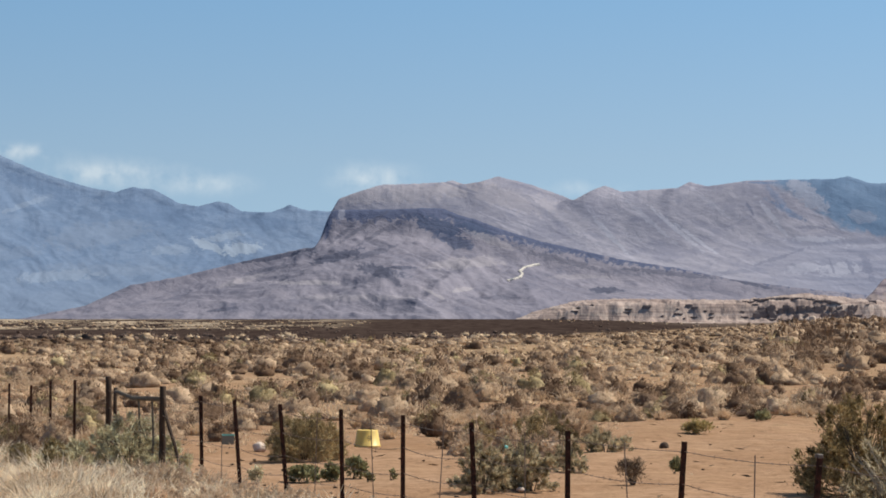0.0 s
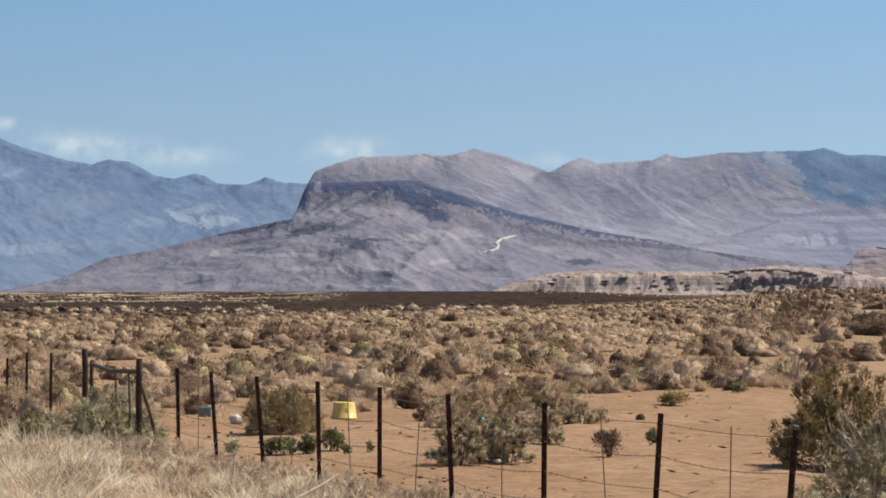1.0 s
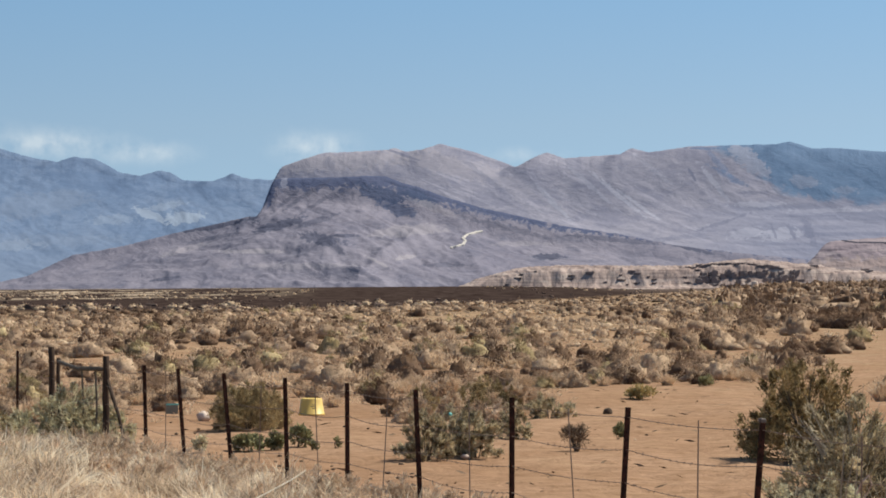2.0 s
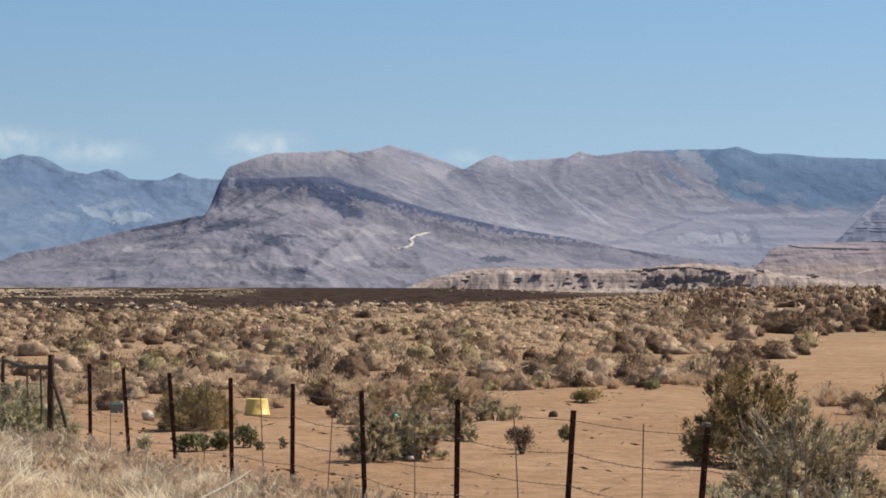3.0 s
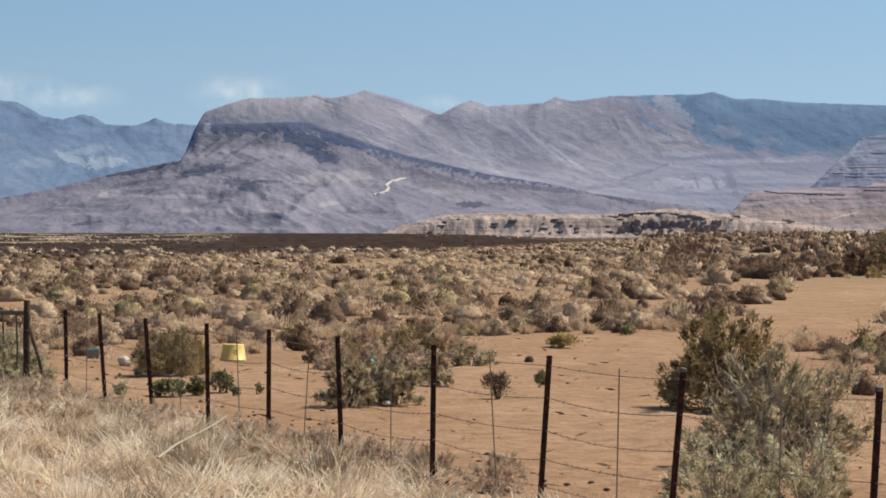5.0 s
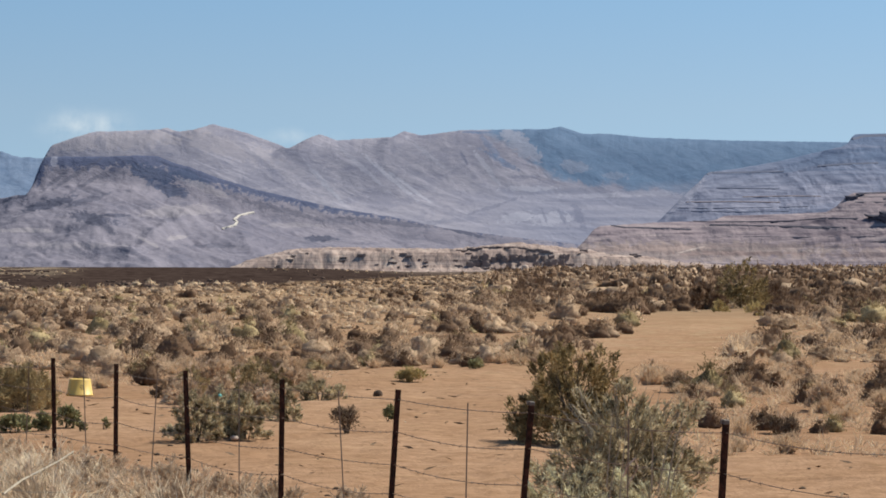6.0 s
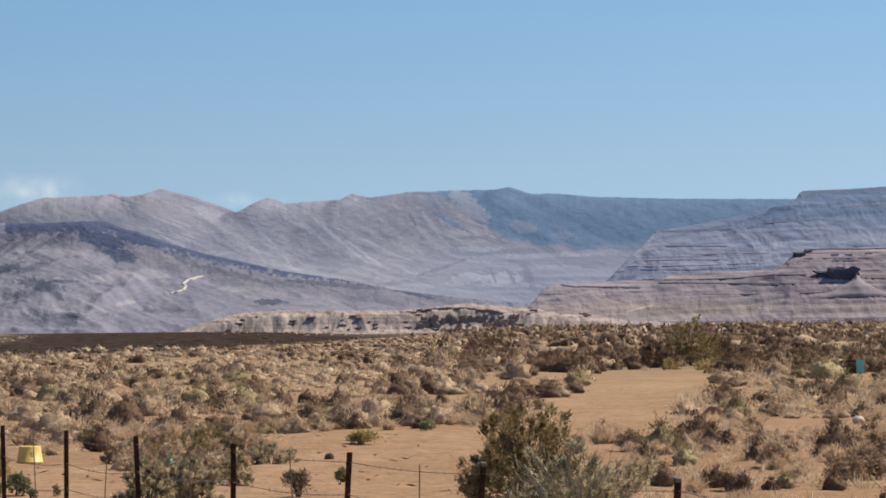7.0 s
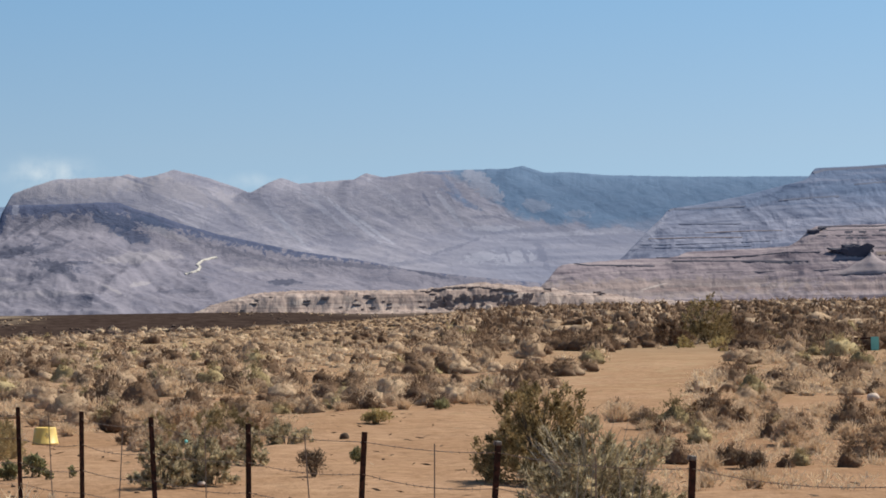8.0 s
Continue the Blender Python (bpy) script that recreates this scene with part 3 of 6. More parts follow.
def tube(bm, points, radius, sides=6, taper=1.0):
    """A round bar along points."""
    points = [Vector(p) for p in points]
    rings = []
    for i, p in enumerate(points):
        way = (points[min(i + 1, len(points) - 1)] - points[max(i - 1, 0)]).normalized()
        a = way.orthogonal().normalized() if abs(way.z) > 0.9 else way.cross(Vector((0, 0, 1))).normalized()
        b = way.cross(a)
        r = radius * (1 + (taper - 1) * i / max(1, len(points) - 1))
        rings.append([bm.verts.new(p + r * (math.cos(q) * a + math.sin(q) * b)) for q in [2 * math.pi * j / sides for j in range(sides)]])
    for u, v in zip(rings, rings[1:]):
        for j in range(sides):
            bm.faces.new((u[j], u[(j + 1) % sides], v[(j + 1) % sides], v[j]))
    bm.faces.new(rings[0][::-1])
    bm.faces.new(rings[-1])
    return bm


# ---------------------------------------------------------------- ground
def build_ground():
    az = np.radians(np.concatenate([np.arange(-180, -22, 4.0), np.arange(-22, 22, 0.25), np.arange(22, 180, 4.0), [180.0]]))
    r = np.unique(np.concatenate([[0.0], np.geomspace(1.0, 4700, 130), np.linspace(22, 110, 150)]))
    rr, aa = np.meshgrid(r, az, indexing="ij")
    x, y = rr * np.sin(aa), rr * np.cos(aa)
    z = ground_z(x, y)
    soft = 0.03 * np.sin(x * 1.9 + 1.3 * np.sin(y * 0.8)) * np.sin(y * 1.3 + 1.1 * np.sin(x * 0.9)) + 0.018 * np.sin(x * 4.3 + 2.0 * np.sin(y * 1.7)) * np.sin(y * 3.1 + 1.7 * np.sin(x * 2.3))
    z = z + soft * (1 - sstep(90, 160, rr))
    return mesh_object("ground", np.stack([x, y, z], -1).reshape(-1, 3), grid_faces(len(r), len(az)), M_GROUND, smooth=True)


tagged(build_ground(), "orange-tan sandy desert floor with dry litter, dark gravel plain far off", "ground", kind="structure")


# ---------------------------------------------------------------- mountains
def gradient_noise(x, y, seed=0):
    """Smooth noise of two coordinates, about -0.7 to 0.7."""
    x, y = np.broadcast_arrays(np.asarray(x, float), np.asarray(y, float))
    ix, iy = np.floor(x).astype(np.int64), np.floor(y).astype(np.int64)
    fx, fy = x - ix, y - iy

    def corner(dx, dy):
        q = ((ix + dx) * 374761393 + (iy + dy) * 668265263 + seed * 974634777) & 0xFFFFFFFF
        q = ((q ^ (q >> 13)) * 1274126177) & 0xFFFFFFFF
        ang = ((q ^ (q >> 16)) & 0xFFFF) * (2 * math.pi / 65536)
        return np.cos(ang) * (fx - dx) + np.sin(ang) * (fy - dy)

    u, v = fx * fx * fx * (fx * (fx * 6 - 15) + 10), fy * fy * fy * (fy * (fy * 6 - 15) + 10)
    lo = corner(0, 0) * (1 - u) + corner(1, 0) * u
    hi = corner(0, 1) * (1 - u) + corner(1, 1) * u
    return lo * (1 - v) + hi * v


def fbm(x, y, octaves=4, seed=0):
    return sum(0.5 ** k * gradient_noise(x * 2.07 ** k + 3.1 * k, y * 2.07 ** k + 1.7 * k, seed + k) for k in range(octaves))


def creased(x, y, octaves=3, seed=0):
    """Sharp-backed spurs with rounded hollows between them, about -1 to 1."""
    return sum(0.5 ** k * (1 - 3.0 * np.abs(gradient_noise(x * 2.1 ** k + 5.3 * k, y * 2.1 ** k + 2.9 * k, seed + k))) for k in range(octaves))


def mountain(name, crest, base_d, crest_d, material, label, shape, rough=0.05, grain=300.0, slant=0.6, draw=3.0, jag=0.02, peak=0.45, span=0.5, pad=2.0, foot=-20.0, seed=0, cols=460, rows=64, terrace=None, lean=0.0, spurs=()):
    """A mountainside whose crest line passes through (azimuth, elevation) marks; spurs and ravines run slantwise down its face.
    The bearing, the rise and the drop below the crest are kept as an attribute for the rock's layers and patches."""
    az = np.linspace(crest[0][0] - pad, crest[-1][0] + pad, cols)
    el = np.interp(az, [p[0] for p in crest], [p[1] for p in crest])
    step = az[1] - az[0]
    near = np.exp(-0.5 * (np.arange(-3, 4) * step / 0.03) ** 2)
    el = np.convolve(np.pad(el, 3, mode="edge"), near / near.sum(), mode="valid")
    wide_n, reach = max(2, int(3.2 * span / step)), max(1, int(span / step))
    padded = np.pad(el, reach, mode="edge")
    low_el = np.min([padded[q:q + cols] for q in range(2 * reach + 1)], axis=0)
    wide = np.exp(-0.5 * (np.arange(-wide_n, wide_n + 1) * step / span) ** 2)
    broad = np.convolve(np.pad(low_el, wide_n, mode="edge"), wide / wide.sum(), mode="valid")
    u = np.linspace(0, 1, rows)[:, None]
    a = az[None, :]
    run = (crest_d - base_d) * u
    d = base_d + run
    x, y = d * np.sin(np.radians(a)), d * np.cos(np.radians(a))
    wob = (jag * (fbm(az * 5.3, 2.0, 3, seed) + 0.6 * fbm(az * 23.0, 5.0, 3, seed + 3)))[None, :]
    low = EYE + crest_d * np.tan(np.radians(broad))[None, :] - foot
    env = np.clip(u * 6 + 0.1, 0, 1) * np.clip((1 - u) * 7, 0, 1)
    bend = 0.38 * grain * fbm(x / grain * 0.8, run / grain * 0.8, 3, seed + 9)
    across, down = (x + slant * run + bend) / grain, (run + 0.5 * bend) / (grain * draw)
    h = shape(u) + env * rough * (0.60 * creased(across, down, 2, seed) + 0.30 * creased(across * 3.1 + 3.0, down * 2.6, 2, seed + 4) + 0.14 * creased(across * 9.3, down * 7.0, 2, seed + 6) + 0.12 * fbm(x / grain * 9.0, run / grain * 9.0, 3, seed + 7))
    for a0, u0, a1, u1, tall, width in spurs:
        px, pu, qx, qu = a - a0, (u - u0) * 3.0, a1 - a0, (u1 - u0) * 3.0
        t = np.clip((px * qx + pu * qu) / (qx * qx + qu * qu), 0, 1)
        off = np.hypot(px - t * qx, pu - t * qu) * (1 + 0.35 * fbm(a * 3.0, u * 9.0, 3, seed + 12))
        h = h + env * tall * np.exp(-off / width) * (1 - 0.4 * t)
    if terrace:
        h = terrace(h, a)
    k = sstep(peak, 1.0, u)
    # the face below follows a gentler crest; the sharp one shows at the skyline alone
    n_s = max(2, int(1.5 / step))
    soft = np.exp(-0.5 * (np.arange(-n_s, n_s + 1) * step / 0.5) ** 2)
    gentle = np.convolve(np.pad(el, n_s, mode="edge"), soft / soft.sum(), mode="valid")
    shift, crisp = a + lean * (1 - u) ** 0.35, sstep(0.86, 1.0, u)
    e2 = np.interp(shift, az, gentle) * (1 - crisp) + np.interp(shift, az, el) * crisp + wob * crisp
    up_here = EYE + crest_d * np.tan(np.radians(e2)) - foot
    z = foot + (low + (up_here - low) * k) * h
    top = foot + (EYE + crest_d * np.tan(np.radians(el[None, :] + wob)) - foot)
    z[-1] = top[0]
    # nothing below the crest may rise above it
    ang = (z - EYE) / d
    z = EYE + np.minimum(ang, ang[-1] - 0.0006 * (1 - u)) * d
    rise = np.degrees(np.arctan((z - EYE) / d))
    survey = np.stack([np.broadcast_to(a, z.shape), rise, rise[-1] - rise], -1)
    verts = np.stack([x, y, z], -1)
    back = []
    for w in (1.06, 1.2, 1.5):
        db = base_d + (crest_d - base_d) * w
        back.append(np.stack([db * np.sin(np.radians(az)), db * np.cos(np.radians(az)), foot + (top[0] - foot) * (1 - (w - 1) * 1.6)], -1))
    verts = np.concatenate([verts, np.array(back)])
    survey = np.concatenate([survey, np.repeat(survey[-1:], 3, 0)])
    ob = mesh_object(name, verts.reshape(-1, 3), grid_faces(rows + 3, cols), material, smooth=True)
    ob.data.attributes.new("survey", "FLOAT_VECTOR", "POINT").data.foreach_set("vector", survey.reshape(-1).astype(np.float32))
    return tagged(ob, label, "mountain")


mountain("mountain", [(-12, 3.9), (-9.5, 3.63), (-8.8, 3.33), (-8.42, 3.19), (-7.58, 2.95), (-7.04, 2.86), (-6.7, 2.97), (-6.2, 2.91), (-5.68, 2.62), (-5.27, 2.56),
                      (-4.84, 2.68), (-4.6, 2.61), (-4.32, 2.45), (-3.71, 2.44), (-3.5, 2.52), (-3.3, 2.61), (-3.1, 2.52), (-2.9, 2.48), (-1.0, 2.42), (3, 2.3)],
         3700, 4500, M_FAR, "blue mountain range with pale rock scars, haze and cloud shade painted in", lambda u: 0.62 * u + 0.38 * u ** 2.2, rough=0.026, grain=260, slant=0.5, draw=2.2, jag=0.018, peak=0.8, lean=1.6, span=1.0, seed=3, cols=560, rows=110)

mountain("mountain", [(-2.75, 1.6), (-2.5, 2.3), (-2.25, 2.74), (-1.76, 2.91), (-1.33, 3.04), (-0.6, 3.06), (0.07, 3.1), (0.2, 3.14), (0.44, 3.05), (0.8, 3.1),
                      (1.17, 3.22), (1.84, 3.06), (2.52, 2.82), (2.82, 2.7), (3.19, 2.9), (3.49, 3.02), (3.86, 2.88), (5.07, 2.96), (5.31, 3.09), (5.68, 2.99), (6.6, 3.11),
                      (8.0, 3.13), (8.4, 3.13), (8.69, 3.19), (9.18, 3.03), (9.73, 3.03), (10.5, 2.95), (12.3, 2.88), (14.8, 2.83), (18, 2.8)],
         3250, 3900, M_PALE, "pale bare rock mountain with a wooded shoulder, both tinted by painted haze", lambda u: 0.78 * u + 0.22 * sstep(0.72, 1.0, u), rough=0.014, grain=190, slant=0.8, draw=3.4, lean=1.0, jag=0.012, peak=0.72, span=1.1, pad=0.6, seed=9, cols=760, rows=130)

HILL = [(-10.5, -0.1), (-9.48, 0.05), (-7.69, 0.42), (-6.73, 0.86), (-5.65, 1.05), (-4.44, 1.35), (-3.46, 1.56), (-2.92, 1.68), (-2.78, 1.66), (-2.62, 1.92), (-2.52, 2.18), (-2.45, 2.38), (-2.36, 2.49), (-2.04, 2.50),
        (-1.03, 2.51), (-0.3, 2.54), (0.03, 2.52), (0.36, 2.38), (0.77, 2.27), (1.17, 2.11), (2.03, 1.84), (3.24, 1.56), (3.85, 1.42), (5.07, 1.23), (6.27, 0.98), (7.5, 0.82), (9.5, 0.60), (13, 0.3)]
hill = mountain("hill", HILL, 2150, 2650, M_HILL, "grey scrubby hill with gullies and a dark caprock rim, haze in its colours", lambda u: 0.84 * u + 0.16 * sstep(0.90, 0.985, u), rough=0.050, grain=120, slant=0.5, draw=2.6, lean=1.3, jag=0.015, peak=0.35, span=0.6, seed=15, cols=760, rows=130,
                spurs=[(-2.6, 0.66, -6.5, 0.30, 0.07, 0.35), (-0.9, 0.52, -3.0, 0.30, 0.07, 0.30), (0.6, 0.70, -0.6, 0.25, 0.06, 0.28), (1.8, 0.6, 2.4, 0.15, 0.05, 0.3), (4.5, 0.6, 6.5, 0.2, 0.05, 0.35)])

STEPS = [0.14, 0.21, 0.30, 0.36, 0.45, 0.56, 0.62, 0.71, 0.83, 0.90]


def benches(h, a):
    """Level ledges: the slope steepens at each hard layer."""
    w = 0.012 * fbm(a * 1.3, 2.0, 4, 7)
    for q in STEPS:
        h = h + 0.007 * np.tanh((h + w - q) / 0.004) * np.exp(-((h - q) / 0.03) ** 2)
    return np.minimum(h, 1.0)


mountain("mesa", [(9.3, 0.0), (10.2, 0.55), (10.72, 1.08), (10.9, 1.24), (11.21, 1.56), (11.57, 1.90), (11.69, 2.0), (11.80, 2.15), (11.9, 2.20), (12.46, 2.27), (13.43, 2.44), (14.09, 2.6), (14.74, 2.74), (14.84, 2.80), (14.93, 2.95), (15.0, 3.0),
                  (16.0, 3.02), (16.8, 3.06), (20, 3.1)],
         2150, 2500, M_MESA, "layered flat-topped mesa with ledges, haze blue in its colours", lambda u: 0.95 * u + 0.05 * u ** 3, rough=0.011, grain=46, slant=0.1, draw=5.0, jag=0.006, peak=0.30, lean=1.4, pad=0.3, seed=21, terrace=lambda h, a: 0.5 * (h + benches(h, a)), rows=150, cols=620)

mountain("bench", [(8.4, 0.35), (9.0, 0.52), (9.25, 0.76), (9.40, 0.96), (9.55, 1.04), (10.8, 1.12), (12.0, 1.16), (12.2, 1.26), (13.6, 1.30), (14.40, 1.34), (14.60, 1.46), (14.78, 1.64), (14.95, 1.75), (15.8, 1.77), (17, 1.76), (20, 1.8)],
         1650, 1950, M_BENCH, "red-brown layered rock bench below the mesa, mauve with painted haze", lambda u: 0.5 * u + 0.5 * sstep(0.5, 1.0, u), rough=0.020, grain=34, slant=0.05, draw=6.0, jag=0.010, peak=0.30, lean=0.6, pad=0.3, seed=25, terrace=benches, rows=130, cols=620)

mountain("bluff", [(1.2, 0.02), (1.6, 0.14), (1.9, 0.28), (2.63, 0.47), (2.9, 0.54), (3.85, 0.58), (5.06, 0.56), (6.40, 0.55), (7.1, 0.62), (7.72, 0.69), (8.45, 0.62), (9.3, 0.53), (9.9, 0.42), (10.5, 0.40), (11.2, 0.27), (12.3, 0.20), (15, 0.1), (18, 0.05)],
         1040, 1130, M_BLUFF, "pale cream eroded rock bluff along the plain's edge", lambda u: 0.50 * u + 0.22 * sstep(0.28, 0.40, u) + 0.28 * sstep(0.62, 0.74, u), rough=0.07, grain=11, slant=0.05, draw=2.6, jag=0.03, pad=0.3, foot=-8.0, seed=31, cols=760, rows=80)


# ---------------------------------------------------------------- plants
def unit(v):
    return v / np.maximum(np.linalg.norm(v, axis=-1, keepdims=True), 1e-9)


def leaf_quads(rng, base, axis, length, width, face=None):
    """Pointed leaves: one diamond each, turned to the given side or at random."""
    n = len(base)
    side = unit(np.cross(axis, rng.normal(size=(n, 3)) if face is None else face)) * width[:, None] / 2
    tip = base + axis * length[:, None]
    mid = base + axis * (length * 0.45)[:, None]
    v = np.stack([base, mid + side, tip, mid - side], 1).reshape(-1, 3)
    return v, np.arange(4 * n).reshape(n, 4)


def blade_quads(rng, base, axis, length, width, droop):
    """Grass blades: two quads each, bending over."""
    n = len(base)
    side = unit(np.cross(axis, rng.normal(size=(n, 3)))) * width[:, None] / 2
    out = axis * [1, 1, 0] + rng.normal(size=(n, 3)) * [0.15, 0.15, 0]
    mid = base + axis * (length * 0.55)[:, None]
    tip = mid + unit(axis + out * droop[:, None] - np.array([0, 0, 0.5]) * droop[:, None]) * (length * 0.45)[:, None]
    v = np.stack([base - side, base + side, mid + side * 0.8, mid - side * 0.8, tip + side * 0.12, tip - side * 0.12], 1).reshape(-1, 3)
    o = np.arange(n)[:, None] * 6
    f = np.concatenate([o + [0, 1, 2, 3], o + [3, 2, 4, 5]])
    return v, f


def cube_sphere():
    pts, faces, seen = [], [], {}
    for ax in range(3):
        for sg in (-1, 1):
            for i in (-1, 0):
                for j in (-1, 0):
                    q = []
                    for a, b in ((i, j), (i + 1, j), (i + 1, j + 1), (i, j + 1)):
                        p = [0, 0, 0]
                        p[ax], p[(ax + 1) % 3], p[(ax + 2) % 3] = sg, a, b
                        q.append(seen.setdefault(tuple(p), len(seen)))
                    faces.append(q if sg > 0 else q[::-1])
    pts = unit(np.array(list(seen), float))
    return pts, np.array(faces)


BALL_V, BALL_F = cube_sphere()


def join(pieces):
    vs, fs, o = [], [], 0
    for v, f in pieces:
        vs.append(v)
        fs.append(f + o)
        o += len(v)
    return np.concatenate(vs), np.concatenate(fs)


def clumps(rng, radius, height, count):
    """Centres and sizes of the rounded sprays that make up a bush; a bush of many sprays carries them over an uneven dome."""
    if count >= 40:
        d = unit(rng.normal(size=(count, 3)) + [0, 0, 0.45])
        d[:, 2] = np.abs(d[:, 2])
        lump = 1 + 0.16 * np.sin(3 * np.arctan2(d[:, 1], d[:, 0]) + rng.uniform(0, 6)) + 0.10 * np.sin(5 * np.arctan2(d[:, 1], d[:, 0]) + rng.uniform(0, 6))
        c = d * (rng.uniform(0.30, 0.90, count) * lump)[:, None] * [radius, radius, height * 0.92] + [0, 0, 0.06 * height]
        return c, radius * rng.uniform(0.13, 0.25, count)
    a = rng.uniform(0, 2 * math.pi, count)
    r = radius * 0.68 * np.sqrt(rng.uniform(0, 1, count))
    z = height * (0.25 + 0.45 * rng.uniform(0, 1, count)) * (1 - 0.45 * (r / radius) ** 2)
    c = np.stack([r * np.cos(a), r * np.sin(a), z], 1)
    s = radius * rng.uniform(0.30, 0.52, count)
    return c, s


def bush(rng, radius, height, sprays, leaves, length, width, core=0.6, rise=0.55, cores=99, loose=0.45, uneven=0.22):
    """Foliage of a rounded desert shrub: sprays of pointed leaves over uneven cores."""
    c, s = clumps(rng, radius, height, sprays)
    pieces = []
    if core:
        for p, q in list(zip(c, s))[:cores]:
            v = BALL_V * q * core * rng.uniform(1 - uneven, 1 + uneven, (len(BALL_V), 1)) * [1, 1, 0.9] + p * [1, 1, 0.85]
            v[:, 2] = np.maximum(v[:, 2], 0.0)
            pieces.append((v, BALL_F))
    k = rng.integers(0, sprays, leaves)
    d = unit(rng.normal(size=(leaves, 3)) + [0, 0, 0.35])
    base = c[k] + d * (s[k] * rng.uniform(0.35, 0.95, leaves))[:, None] * [1, 1, min(1.3, height / radius / 1.1)]
    base[:, 2] = np.clip(base[:, 2], 0.01, height * 1.05)
    axis = unit(d * 0.8 + [0, 0, rise] + rng.normal(size=(leaves, 3)) * 0.45)
    # most leaves lie shingled over their spray, so that each spray reads as a rounded mass
    face = unit(d + [0, 0, 0.25] + rng.normal(size=(leaves, 3)) * loose)
    axis = unit(axis - face * (axis * face).sum(1, keepdims=True) * rng.uniform(0.35, 1.0, (leaves, 1)))
    pieces.append(leaf_quads(rng, base, axis, length * rng.uniform(0.6, 1.4, leaves), width * rng.uniform(0.7, 1.3, leaves), face))
    return join(pieces)


def dome(rng, radius, height, lumps, rings=7, sides=14):
    """The rounded body of a desert shrub: a low dome swollen into several lobes, with a ragged skin."""
    el = np.linspace(-0.10, 1.0, rings) * math.pi / 2
    az = np.arange(sides) * 2 * math.pi / sides
    ee, aa = np.meshgrid(el, az, indexing="ij")
    d = np.stack([np.cos(ee) * np.cos(aa), np.cos(ee) * np.sin(aa), np.sin(ee)], -1)
    mid = unit(rng.normal(size=(lumps, 3)) * [1, 1, 0.7] + [0, 0, 0.5])
    mid[:, 2] = np.abs(mid[:, 2])
    swell = np.exp(-4.5 * (1 - d @ mid.T)) * rng.uniform(0.6, 1.0, lumps)
    r = 0.58 + 0.46 * swell.max(-1) + rng.normal(size=d.shape[:2]) * 0.12
    r[-1] = r[-1].mean()
    v = d * r[..., None] * [radius, radius, height]
    v[0, :, :2] *= 0.82
    v[..., 2] = np.maximum(v[..., 2], -0.03)
    i = np.arange(rings - 1)[:, None] * sides + np.arange(sides)[None, :]
    j = np.arange(rings - 1)[:, None] * sides + (np.arange(sides) + 1)[None, :] % sides
    return v.reshape(-1, 3), np.stack([i, j, j + sides, i + sides], -1).reshape(-1, 4)


def mound(rng, radius, height, leaves, length, width, lumps=7, rings=7, sides=14, stand=0.5, heads=1, skin=0.90):
    """A shrub as one or more lobed domes, clad in short leaves that lie along the surface and stand up at the outline."""
    pieces = []
    for h in range(heads):
        a, k = rng.uniform(0, 2 * math.pi), 1.0 if h == 0 else rng.uniform(0.5, 0.8)
        off = np.array([math.cos(a), math.sin(a), 0]) * (0 if h == 0 else radius * rng.uniform(0.5, 0.8))
        v, f = dome(rng, radius * k, height * k, lumps, rings, sides)
        pieces.append((v * skin + off, f))
        n = leaves // heads
        p = v[rng.integers(sides, len(v), n)] + rng.normal(size=(n, 3)) * radius * k * 0.07
        p[:, 2] = np.maximum(p[:, 2], 0.01)
        out = unit(p / [radius, radius, height] + [0, 0, 0.15])
        axis = unit(out * stand + [0, 0, stand * 0.8] + rng.normal(size=(n, 3)) * 0.45)
        pieces.append(leaf_quads(rng, p * 0.94 + off, axis, length * rng.uniform(0.5, 1.4, n), width * rng.uniform(0.6, 1.4, n)))
    return join(pieces)


def plumes(rng, radius, height, count, leaves, length, width):
    """Sage foliage: short upswept plumes of narrow leaves crowded over an uneven crown, with dark hollows between them."""
    d = unit(rng.normal(size=(count, 3)) * [1, 1, 0.75] + [0, 0, 0.42])
    d[:, 2] = np.abs(d[:, 2])
    turn = np.arctan2(d[:, 1], d[:, 0])
    lobe = 1 + 0.06 * np.sin(3 * turn + rng.uniform(0, 6)) + 0.07 * np.sin(5 * turn + rng.uniform(0, 6)) + 0.08 * np.sin(7 * d[:, 2] * 2 + rng.uniform(0, 6))
    c = d * (rng.uniform(0.15, 0.92, count) ** 0.5 * lobe)[:, None] * [radius, radius, height * 0.90]
    c[:, 2] = np.maximum(c[:, 2], 0.04 * height)
    size = radius * rng.uniform(0.11, 0.27, count)
    up = unit(d + [0, 0, 0.7] + rng.normal(size=(count, 3)) * 0.30)
    k = rng.integers(0, count, leaves)
    t = rng.uniform(-0.2, 1.0, leaves)
    p = c[k] + up[k] * (t * size[k])[:, None] + rng.normal(size=(leaves, 3)) * (size[k] * 0.30 * (1.15 - t))[:, None]
    p[:, 2] = np.maximum(p[:, 2], 0.01)
    axis = unit(up[k] + rng.normal(size=(leaves, 3)) * 0.55)
    return join([leaf_quads(rng, p, axis, length * rng.uniform(0.5, 1.4, leaves), width * rng.uniform(0.7, 1.3, leaves))])


